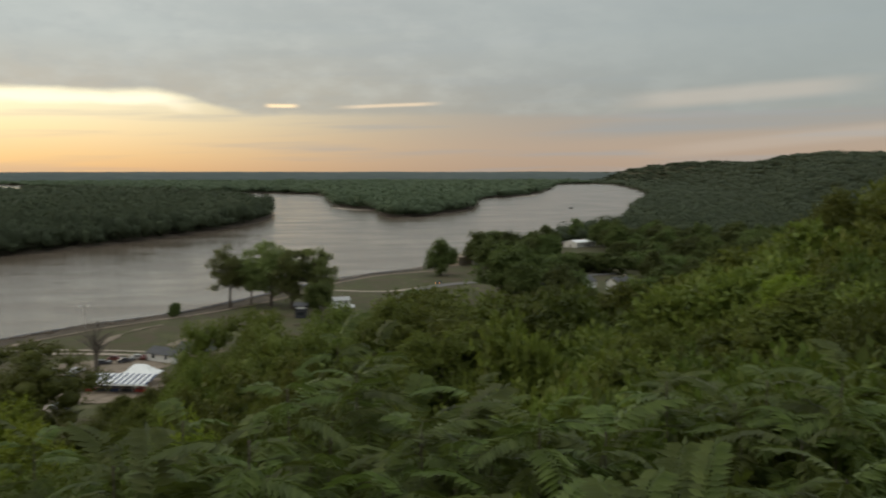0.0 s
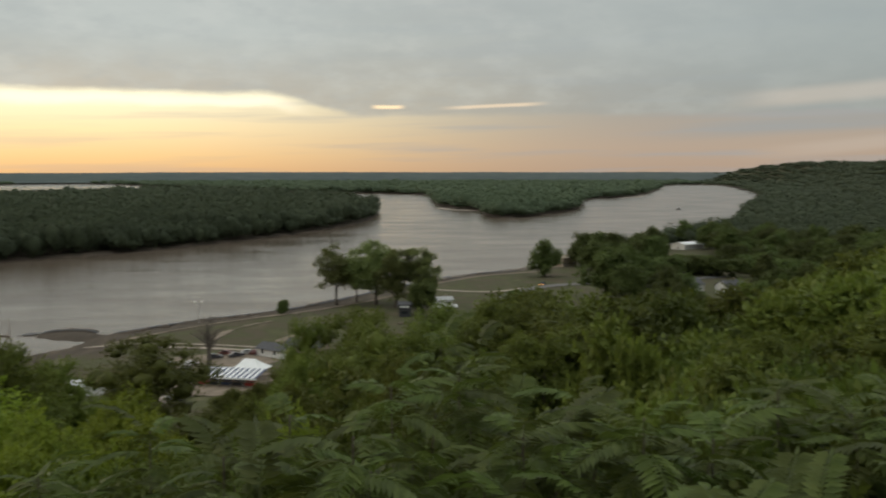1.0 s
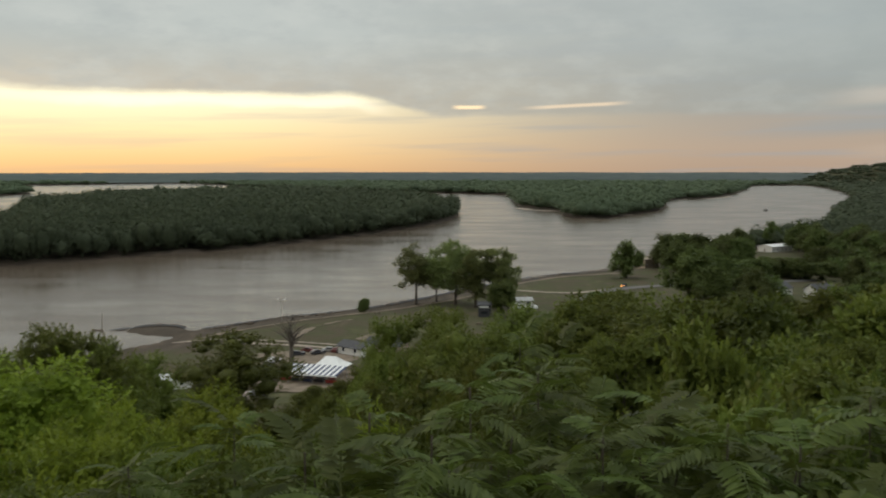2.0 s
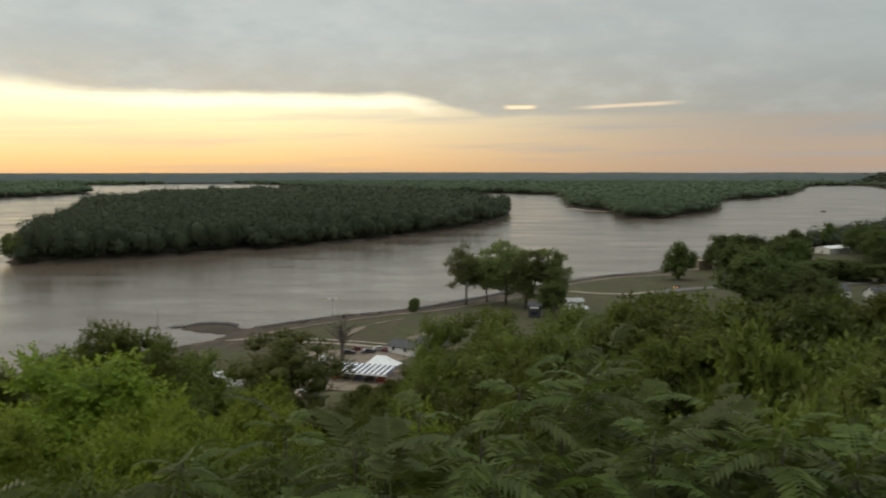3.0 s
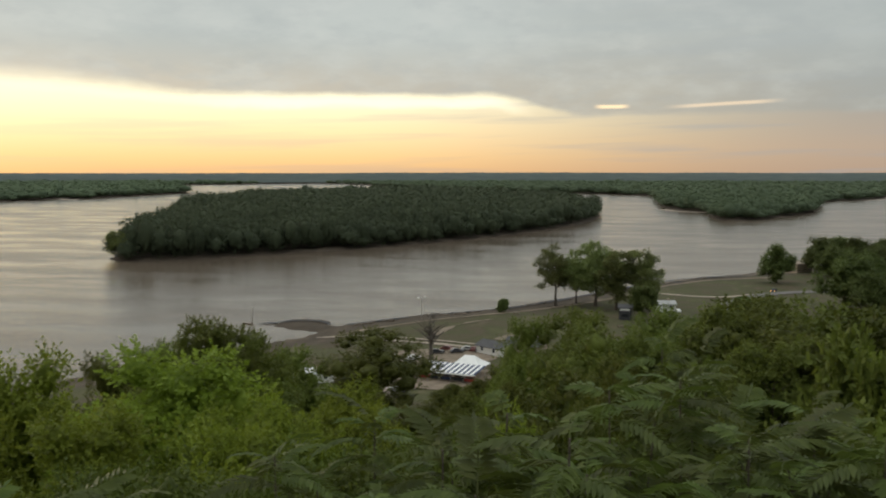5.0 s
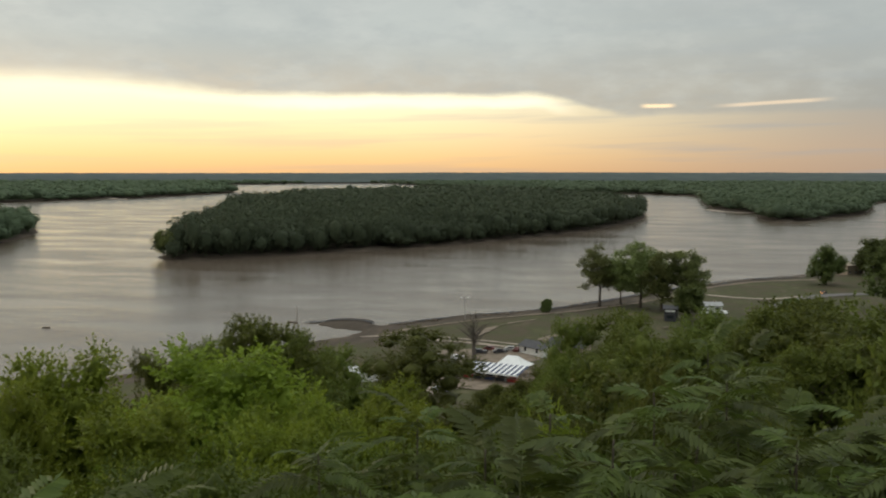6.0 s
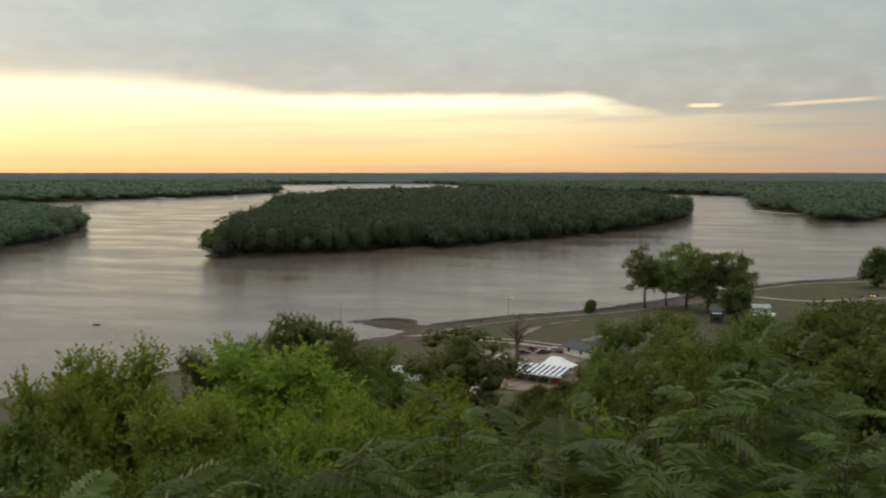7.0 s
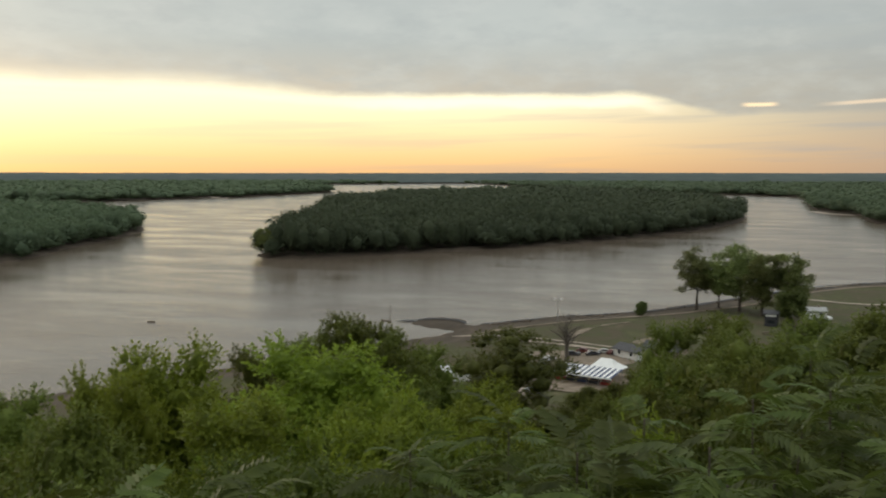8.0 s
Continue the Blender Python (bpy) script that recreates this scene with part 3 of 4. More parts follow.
def sumac_leaf(rng, length=0.7, pairs=9):
    """A drooping compound leaf along +x: a stalk and its leaflets."""
    V, F = [], []

    def add(vs, fs):
        b = sum(len(q) for q in V)
        V.append(np.array(vs))
        F.extend([[i + b for i in t] for t in fs])

    def spine(q):
        return np.array([length * q * (1 - 0.12 * q), 0, length * (0.30 * q - 0.55 * q * q)])

    for k in range(4):
        a, b = spine(k / 4), spine((k + 1) / 4)
        w = 0.006
        add([a + [0, w, 0], a - [0, w, 0], b - [0, w, 0], b + [0, w, 0]], [(0, 1, 2), (0, 2, 3)])
    for k in range(pairs):
        q = 0.16 + 0.80 * k / (pairs - 1)
        c = spine(q)
        ln = length * 0.27 * (1 - 0.6 * abs(q - 0.45)) * rng.uniform(0.85, 1.1)
        for sgn in (1, -1):
            d = np.array([0.42, sgn * 0.88, -0.24 + rng.normal(0, 0.10)])
            d /= np.linalg.norm(d)
            side = np.array([0.88, -sgn * 0.42, 0.0]) * ln * 0.16
            mid = c + d * ln * 0.42 + np.array([0, 0, 0.04 * ln])
            add([c, mid + side, c + d * ln - [0, 0, 0.14 * ln], mid - side], [(0, 1, 2), (0, 2, 3)])
    c = spine(0.97)
    add([c, c + [0.05, 0.02, -0.02], c + [0.13, 0, -0.07], c + [0.05, -0.02, -0.02]], [(0, 1, 2), (0, 2, 3)])
    return np.concatenate(V), np.array(F)


SUMAC_LEAVES = [mesh_from("leaf", *sumac_leaf(np.random.default_rng(70 + k), 1.02 - 0.07 * k, 13 + k % 2), M_SUMAC) for k in range(4)]


def make_sumac(seed, stems, height, leaves, spread=0.8):
    rng = np.random.default_rng(seed)
    root = new("sumac")
    for s in range(stems):
        a = s * 2.4 + rng.uniform(0, 1)
        off = (0.1 if s == 0 else rng.uniform(0.6, 1.2) * spread)
        h = height * (1 if s == 0 else rng.uniform(0.72, 0.95))
        top = np.array([math.cos(a) * off, math.sin(a) * off, h])
        bm = bmesh.new()
        bmesh.ops.create_cone(bm, segments=6, radius1=0.02, radius2=0.010, depth=1, cap_ends=True)
        for v in bm.verts:
            q = v.co.z + 0.5
            bend = q * q
            v.co = (v.co.x + top[0] * bend, v.co.y + top[1] * bend, -0.3 + (h + 0.3) * q)
        me = bpy.data.meshes.new("stem")
        bm.to_mesh(me)
        bm.free()
        me.materials.append(M_BARK)
        part("stem", me, root)
        for k in range(leaves):
            ob = part("leaf", SUMAC_LEAVES[rng.integers(4)], root)
            up = k / leaves
            zz = h - 0.55 * (1 - up) ** 1.2
            rise = -22 + 66 * up + rng.uniform(-12, 12)
            q = zz / h
            ob.matrix_basis = (Matrix.Translation((top[0] * q * q, top[1] * q * q, zz)) @ Matrix.Rotation(k * 2.399 + rng.uniform(-0.3, 0.3), 4, "Z")
                               @ Matrix.Rotation(radians(-rise), 4, "Y") @ Matrix.Rotation(rng.uniform(-0.3, 0.3), 4, "X")
                               @ Matrix.Scale(rng.uniform(0.7, 1.15), 4))
    return root


SUMACS, BUSHES, MAPLES, OAKS = [], [], [], []
for k, hh in enumerate((2.0, 3.0, 4.2, 5.6)):
    p = make_sumac(200 + k, 3, hh, 10)
    tagged(p, "green sumac shrub with long drooping feathered leaves", "shrub", "sumacs on the bluff")
    SUMACS.append((p, hh + 0.15, 1.2))
for k, (hh, rr) in enumerate(((2.2, 1.4), (2.8, 1.6), (3.6, 1.7), (5.0, 2.1), (7.0, 2.4))):
    p = make_tree("bush", 300 + k, hh, rr, max(0.1, hh - 3.2), M_BUSH, 19, 0.11, 60, 0.05, 6, 0.7, per=7, reach=0.42)
    tagged(p, "leafy green bush in a thicket on the slope", "bush", "bushes on the bluff")
    BUSHES.append((p, hh, rr))
for k, (hh, rr, bt) in enumerate(((9, 3.6, 0.8), (12, 4.2, 1.5), (15, 4.6, 3.5), (19, 5.0, 7.0))):
    p = make_tree("maple_tree", 400 + k, hh, rr, bt, M_MAPLE, 52, 0.17, 84, 0.2, 10, 0.9, per=8, reach=0.62)
    tagged(p, "light green broadleaf tree growing on the bluff", "tree", "trees on the bluff")
    MAPLES.append((p, hh, rr))
for k, (hh, rr, bt) in enumerate(((9, 4.0, 0.8), (13, 4.8, 1.5), (17, 5.4, 4.0), (22, 6.0, 8.0), (27, 7.5, 11.0))):
    p = make_tree("oak_tree", 500 + k, hh, rr, bt, M_OAK, 50, 0.185, 74, 0.28, 10, 0.9, per=8, reach=0.6)
    tagged(p, "dark green broadleaf tree growing on the bluff", "tree", "trees on the bluff")
    OAKS.append((p, hh, rr))
SCRUB = []
for k, (hh, rr) in enumerate(((2.2, 1.7), (3.0, 2.2), (3.8, 2.6))):
    p = make_tree("scrub", 340 + k, hh, rr, 0.0, M_BUSH if k != 1 else M_OAK, 16, 0.18, 40, 0.04, 5, 0.7, per=6, reach=0.55)
    tagged(p, "low green scrub covering the slope", "bush", "scrub on the bluff")
    SCRUB.append((p, hh, rr))
THICK = []
for k, (hh, rr, bt) in enumerate(((7, 4.0, 0.6), (11, 4.6, 1.5), (16, 5.0, 4.0), (22, 5.4, 9.0))):
    p = make_tree("slope_tree", 540 + k, hh, rr, bt, M_BUSH if k % 2 else M_OAK, 30, 0.36, 38, 0.22, 7, 0.9, per=6, reach=0.95)
    tagged(p, "green tree in the woods of the lower slope", "tree", "trees on the lower slope")
    THICK.append((p, hh, rr))


def nearest(protos, h, k=0):
    return sorted(protos, key=lambda p: abs(math.log(p[1] / h)))[k]


# the trees that stand out, by heading, distance, upper edge and radius
for kind, az, d, el, r in ((OAKS, -44.5, 60, -11.8, 4.6), (MAPLES, -35.2, 55, -10.1, 4.2), (MAPLES, -38.5, 48, -11.4, 2.8), (OAKS, -30.2, 85, -10.2, 4.0), (OAKS, -40.5, 40, -13.5, 3.2),
                           (MAPLES, -26.2, 50, -10.2, 5.0), (MAPLES, -22.8, 42, -12.4, 2.8), (MAPLES, -31.5, 42, -13.2, 3.4), (OAKS, -23.8, 112, -8.3, 7.0), (OAKS, -19.6, 120, -10.7, 4.6),
                           (OAKS, -27.2, 105, -9.5, 4.0), (OAKS, -14.4, 150, -9.6, 8.0), (OAKS, -17.4, 135, -12.6, 4.6), (MAPLES, -17.2, 44, -13.5, 2.8), (MAPLES, -15.6, 60, -13.2, 3.2), (MAPLES, -19.6, 40, -14.0, 2.6),
                           (OAKS, -9.4, 196, -13.0, 3.6), (OAKS, -7.7, 190, -12.7, 3.4), (OAKS, -6.4, 186, -11.9, 3.4), (OAKS, -11.2, 128, -13.7, 4.2), (OAKS, -8.2, 120, -13.6, 4.4), (OAKS, -4.4, 95, -9.0, 3.8), (OAKS, -1.8, 92, -8.4, 4.4), (OAKS, -5.6, 75, -11.6, 2.8),
                           (OAKS, 1.2, 80, -9.1, 4.2), (OAKS, 4.8, 88, -8.1, 4.8), (OAKS, 8.2, 90, -7.5, 4.8), (OAKS, 12.0, 60, -8.4, 4.4), (OAKS, 9.6, 55, -9.6, 2.8),
                           (THICK, 15.2, 70, -7.4, 3.8), (THICK, 17.6, 74, -6.8, 3.6), (OAKS, 21.0, 90, -6.8, 5.0), (OAKS, 6.4, 84, -8.1, 4.6), (OAKS, 10.0, 82, -7.5, 4.6),
                           (OAKS, 13.6, 84, -7.4, 4.2), (OAKS, 2.9, 92, -8.8, 4.0), (OAKS, -0.2, 86, -8.8, 4.0), (OAKS, -25.4, 115, -9.0, 4.6), (OAKS, -21.6, 110, -9.2, 4.6), (THICK, 11.6, 100, -7.3, 4.4), (THICK, 8.6, 100, -7.9, 4.4)):
    x, y = polar(az, d)
    g = ground_z(x, y)
    h = EYE + d * math.tan(radians(el - (0.55 if az < -20 else 0.0))) - g
    plant(nearest(kind, h), x, y, g, h, r * 1.35, az)

for az, d, el in ((0.8, 10.5, -13.0), (5.0, 12, -12.4), (-6.5, 10, -14.4), (3.4, 21, -10.4), (5.6, 22, -11.0), (-14.5, 13, -15.2), (12, 12, -13.2), (16, 9, -14.4),
                  (20, 9.5, -15.2), (24, 14, -12.6), (29, 13, -12.2), (33, 12, -11.5), (-34, 9, -18.7), (-30, 9.5, -18.8), (-41, 9, -18.9), (-2.5, 8.5, -15.6), (9, 9, -15.4), (-10, 9, -16.8), (-20, 12, -17.0)):
    x, y = polar(az, d)
    g = ground_z(x, y)
    h = EYE + d * math.tan(radians(el + 0.7)) - g
    plant(nearest(SUMACS, h), x, y, g, h, 1.2, az * 3)


def mounds(protos, d, gap, r, az0, az1, seed, jit=0.5, lift=0.2, hollow=(0, 0)):
    """A loose row of crowns that stand out of the thicket at one distance."""
    rng = np.random.default_rng(seed)
    az = az0
    while az < az1:
        q = d * rng.uniform(0.86, 1.16)
        x, y = polar(az, q)
        g = ground_z(x, y)
        h = EYE + q * math.tan(radians(envelope(az, q) + lift + rng.uniform(-jit, jit))) - g
        rad = r * rng.uniform(0.75, 1.25)
        if h > 1.0 and not hollow[0] < az < hollow[1]:
            p = nearest(protos, max(h, rad * 1.5), int(rng.integers(2)))
            tall = max(h, rad * 1.5)
            plant(p, x, y, g + min(0, h - tall), tall, rad, rng.uniform(0, 6.28))
        az += math.degrees(gap / d) * rng.uniform(0.75, 1.25)


scatter(SUMACS, 6.0, 14, lambda d: 1.2 + 0.11 * d, lambda d: 1.15, 21, -46, 38, 1.2, 7.0, 3.0, -0.4)
scatter(BUSHES, 8.0, 18, lambda d: 1.1 + 0.12 * d, lambda d: 0.85 + 0.07 * d, 22, -47, 38, 1.0, 12, 5.0, -0.8)
scatter(BUSHES, 18.0, 34, lambda d: 1.1 + 0.12 * d, lambda d: 0.85 + 0.07 * d, 28, -47, -8, 1.0, 12, 4.6, -0.6)
scatter(BUSHES, 18.0, 34, lambda d: 1.5 + 0.12 * d, lambda d: 0.85 + 0.07 * d, 29, -8, 38, 0.6, 12, 5.6, -3.4)
scatter(SCRUB, 14, 85, lambda d: 4.0, lambda d: 2.4, 26, 15, 39, 0.2, 9.0, 3.0, -1.5)
scatter(MAPLES[:1] + OAKS[:4] + THICK[:3], 34, 62, lambda d: 6.8, lambda d: 4.2, 23, -47, -13, 3.0, 22, 3.4, -0.4)
scatter(OAKS[:4] + THICK[1:2], 34, 62, lambda d: 6.8, lambda d: 4.2, 27, -13, 38, 2.0, 22, 5.4, -3.6)
scatter(THICK, 62, 135, lambda d: 9.5, lambda d: 5.2, 24, -47, 30, 3.0, 26, 3.2, -0.9)
scatter(THICK, 72, 200, lambda d: 9.5, lambda d: 5.6, 25, 24, 38, 3.0, 26, 2.4, -0.2)
mounds(BUSHES, 13, 2.6, 1.0, -12, 38, 51, 0.8, 0.2)
mounds(BUSHES[2:] + OAKS[:1], 21, 3.0, 1.4, -10, 38, 52, 0.9, 0.4, (8.2, 12.4))
mounds(OAKS[:2] + THICK[:1] + MAPLES[:1], 34, 4.6, 2.1, -7, 38, 53, 0.9, 0.4, (8.2, 12.4))
mounds(OAKS[:3] + MAPLES[:1], 54, 6.4, 3.0, -6, 38, 54, 0.7, 0.3)
mounds(OAKS[:3], 84, 8.5, 4.0, 15, 37, 55, 0.4, 0.1)

# ---------------------------------------------------------------- the river flat
def bm_box(sx, sy, sz, z0=0.0, bevel=0.0, cx=0.0, cy=0.0):
    bm = bmesh.new()
    bmesh.ops.create_cube(bm, size=1)
    for v in bm.verts:
        v.co = (v.co.x * sx + cx, v.co.y * sy + cy, (v.co.z + 0.5) * sz + z0)
    if bevel:
        bmesh.ops.bevel(bm, geom=bm.edges[:], offset=bevel, segments=2, affect="EDGES")
    return bm


def bm_poly(profile, x0, x1):
    """A prism along x with that profile in y and z."""
    bm = bmesh.new()
    a = [bm.verts.new((x0, y, z)) for y, z in profile]
    b = [bm.verts.new((x1, y, z)) for y, z in profile]
    bm.faces.new(a)
    bm.faces.new(b[::-1])
    n = len(profile)
    for k in range(n):
        bm.faces.new((a[k], b[k], b[(k + 1) % n], a[(k + 1) % n]))
    bmesh.ops.recalc_face_normals(bm, faces=bm.faces)
    return bm


def bm_rod(p, q, r, r2=None, sides=8):
    bm = bmesh.new()
    p, q = Vector(p), Vector(q)
    bmesh.ops.create_cone(bm, segments=sides, radius1=r, radius2=r if r2 is None else r2, depth=(q - p).length, cap_ends=True)
    m = Matrix.Translation((p + q) / 2) @ (q - p).to_track_quat("Z", "Y").to_matrix().to_4x4()
    bmesh.ops.transform(bm, matrix=m, verts=bm.verts)
    return bm


def piece(name, bm, mat, parent, label=""):
    me = bpy.data.meshes.new(name)
    bm.to_mesh(me)
    bm.free()
    me.materials.append(mat)
    return part(name, me, parent, label)


M_GRAVEL = plain("pale_gravel", (0.30, 0.25, 0.20), 0.95, 0.3, 0.6, 0, 0.4)
M_ASPHALT = plain("worn_asphalt", (0.13, 0.122, 0.115), 0.9, 0.25, 0.5, 0, 0.3)
M_DIRT = plain("pale_dirt", (0.185, 0.145, 0.105), 0.95, 0.35, 0.35, 0, 0.5)
M_WHITE = plain("white_canvas", (0.80, 0.80, 0.78), 0.6, 0.06, 0.8)
M_BLUE = plain("dark_blue_canvas", (0.035, 0.05, 0.11), 0.6, 0.15, 0.8)
M_WALL = plain("white_siding", (0.66, 0.65, 0.62), 0.7, 0.08, 1.2)
M_TAN = plain("tan_siding", (0.36, 0.29, 0.22), 0.75, 0.1, 1.2)
M_RED = plain("red_paint", (0.36, 0.04, 0.03), 0.5, 0.15, 1.5)
M_SHINGLE = plain("dark_shingles", (0.07, 0.07, 0.075), 0.9, 0.3, 1.5, 0, 0.4)
M_PALE_ROOF = plain("white_metal_roof", (0.74, 0.74, 0.73), 0.45, 0.08, 0.4)
M_TIMBER = plain("weathered_timber", (0.15, 0.115, 0.085), 0.85, 0.3, 2.0, 0, 0.4)
M_STEEL = plain("galvanised_steel", (0.36, 0.36, 0.35), 0.45, 0.15, 2.0, 0.7)
M_GLASS = plain("dark_window_glass", (0.02, 0.024, 0.028), 0.08, 0.1, 1.0)
M_TYRE = plain("black_rubber", (0.02, 0.02, 0.02), 0.85, 0.2, 4)
M_DARK = plain("dark_stained_board", (0.035, 0.035, 0.04), 0.7, 0.25, 1.5)
M_TWIG = plain("bare_grey_twigs", (0.10, 0.085, 0.07), 0.9, 0.3, 4)


def strip(name, label, pts, width, mat, lift, ragged=0.25, seed=1):
    """A band of ground cover laid over the land."""
    rng = np.random.default_rng(seed)
    p = np.array(pts, float)
    for _ in range(3):
        q = np.stack([p[:-1] * 0.75 + p[1:] * 0.25, p[:-1] * 0.25 + p[1:] * 0.75], 1).reshape(-1, 2)
        p = np.concatenate([p[:1], q, p[-1:]])
    seg = np.r_[0, np.cumsum(np.hypot(*np.diff(p, axis=0).T))]
    u = np.linspace(0, seg[-1], max(6, int(seg[-1] / 1.5)))
    p = np.stack([np.interp(u, seg, p[:, 0]), np.interp(u, seg, p[:, 1])], 1)
    t = np.gradient(p, axis=0)
    t /= np.linalg.norm(t, axis=1, keepdims=True)
    nrm = np.stack([-t[:, 1], t[:, 0]], 1)
    ends = np.minimum(1, np.minimum(np.arange(len(p)), np.arange(len(p))[::-1]) / 3 + 0.35)
    cols = np.linspace(-1, 1, 9)
    wob = 1 + ragged * np.convolve(rng.normal(0, 1, len(p) + 4), np.ones(5) / 5, "valid")
    xy = p[:, None] + nrm[:, None] * cols[None, :, None] * (width / 2 * wob * ends)[:, None, None]
    z = np.maximum(land(xy[..., 0].ravel(), xy[..., 1].ravel()), 0.0) + lift + 0.10
    v = np.concatenate([xy.reshape(-1, 2), z[:, None]], 1)
    i = np.arange(len(v)).reshape(len(p), 9)
    f = np.stack([i[:-1, :-1], i[1:, :-1], i[1:, 1:], i[:-1, 1:]], -1).reshape(-1, 4)[:, ::-1]
    return tagged(new(name, mesh_from(name, v, f, mat, True)), label, name.split("_")[0], kind="structure")


strip("road", "grey road curving past the park", [(38, 345), (44, 368), (52, 392), (66, 416), (84, 429), (120, 438), (170, 455)], 6.8, M_ASPHALT, 0.14, 0.05)
strip("lane", "pale gravel lane round the lawn", [(23, 417), (35, 407), (47, 403), (56, 408), (64, 416)], 3.4, M_GRAVEL, 0.10, 0.15, 2)
strip("lane", "pale muddy lane behind the bank", [(18, 436), (30, 452), (45, 468), (62, 480), (84, 488)], 4.0, M_DIRT, 0.10, 0.4, 3)
strip("path_bank", "pale dirt path along the river bank", [(-88, 293), (-77, 308), (-64, 323), (-52, 336), (-39, 347), (-20, 366), (-6, 383), (14, 414)], 2.6, M_DIRT, 0.10, 0.6, 4)
strip("track", "pale rutted dirt track over the flat", [(-94, 292), (-74, 291), (-58, 286), (-43, 280), (-34, 277)], 2.0, M_GRAVEL, 0.10, 0.3, 5)
strip("track", "pale rutted dirt track over the flat", [(-72, 285), (-57, 280), (-42, 274), (-34, 271)], 2.2, M_GRAVEL, 0.10, 0.3, 6)
strip("track", "faint worn track in the grass", [(-55, 289), (-53, 306), (-48, 321), (-40, 331)], 3.4, M_DIRT, 0.08, 0.9, 7)
strip("dirt_patch", "bare sandy ground beside the houses", [(-34, 288), (-26, 296), (-18, 306)], 8, M_DIRT, 0.10, 0.3, 8)
strip("dirt_yard", "trampled bare yard round the tents", [(-62, 238), (-50, 232), (-38, 229), (-24, 230)], 24, M_DIRT, 0.12, 0.15, 9)
strip("dirt_yard", "trampled bare yard where cars park", [(-62, 256), (-52, 257), (-42, 260), (-32, 266)], 20, M_DIRT, 0.08, 0.2, 15)
strip("dirt_yard", "pale gravel track below the bluff", [(-60, 190), (-53, 208), (-50, 224), (-50, 240)], 7, M_GRAVEL, 0.10, 0.3, 10)


strip("bank_debris", "dark line of flood debris along the bank", [(-92, 318), (-70, 344), (-42, 365), (-23, 391), (4, 437), (26, 474), (48, 496), (72, 512)], 2.2, M_DARK, 0.25, 0.9, 11)
strip("bank_debris", "dark line of flood debris behind the bank", [(20, 448), (34, 468), (52, 484), (76, 496)], 1.8, M_DARK, 0.2, 0.9, 12)
strip("bank_debris", "dark debris on the mud tongue", [(-124, 318), (-116, 324), (-106, 327), (-98, 322)], 2.0, M_DARK, 0.2, 0.9, 13)


strip("puddle", "shallow pool of flood water on the bank", [(13, 446), (26, 470), (43, 486)], 3.0, M_WATER, 0.22, 0.5, 31)
strip("puddle", "shallow pool of flood water on the bank", [(49, 495), (68, 507), (90, 520)], 3.0, M_WATER, 0.22, 0.5, 32)
strip("sand_bar", "pale sand bar at the tip of the woods", [(82, 1440), (92, 1372), (118, 1330), (140, 1326)], 16, M_GRAVEL, 0.15, 0.3, 21)
strip("sand_bar", "pale sand bar on the distant shore", [(-1128, 1772), (-1085, 1738), (-1052, 1716)], 22, M_GRAVEL, 0.15, 0.3, 22)
strip("sand_bar", "pale sand bar below the far woods", [(500, 1958), (545, 2010), (600, 2130)], 16, M_GRAVEL, 0.15, 0.3, 23)


# trees of the flat
TALL = []
for k, (hh, rr, bt, bl) in enumerate(((24, 8.5, 2.8, 70), (25, 11.5, 2.4, 120), (22, 7.5, 2.2, 62))):
    p = make_tree("cottonwood_tree", 600 + k, hh, rr, bt, M_COTTON, bl, 0.46, 34, 0.55, 15, 1.0, 0.2, (0.13, 0.26), 6, 1.2, (0.35, 1.0))
    tagged(p, "tall dark green cottonwood with an open crown on the river flat", "tree", "cottonwoods on the flat")
    TALL.append((p, hh, rr))
ROUND = []
for k, (hh, rr) in enumerate(((14, 7.0), (16, 7.5), (12, 6.5))):
    p = make_tree("shade_tree", 640 + k, hh, rr, -0.8, M_SHADE, 44, 0.60, 34, 0.4, 9, 0.9, 0.5, (0.20, 0.34), 5, 1.0, (0.3, 0.97))
    tagged(p, "round dark green shade tree on the valley floor", "tree", "shade trees in the valley")
    ROUND.append((p, hh, rr))
for proto, x, y, h, r in ((TALL[0], -20, 375, 23.0, 9.0), (TALL[1], -4, 372, 24.5, 12.5), (TALL[2], 4, 360, 22, 8.0), (TALL[2], 13, 358, 22.5, 8.5), (TALL[0], -12, 384, 18, 6.5),
                          (ROUND[0], 13, 338, 13.0, 5.2), (ROUND[1], 80, 462, 18.5, 8.6), (ROUND[2], 51, 354, 7.0, 5.0),
                          (ROUND[0], 91, 378, 21.5, 9.6), (ROUND[1], 105, 388, 21, 9.4), (ROUND[2], 98, 366, 15, 8.0), (ROUND[1], 112, 512, 19, 11), (ROUND[2], 124, 526, 18, 11), (ROUND[0], 118, 420, 14, 10),
                          (TALL[2], -307, 543, 17, 5.5), (TALL[0], -298, 537, 15, 6.0)):
    plant(proto, x, y, ground_z(x, y) - (2.5 if r > 11.5 and h < 24 else 0.0), h, r, x * 1.7)
_rng = np.random.default_rng(77)
_made = 0
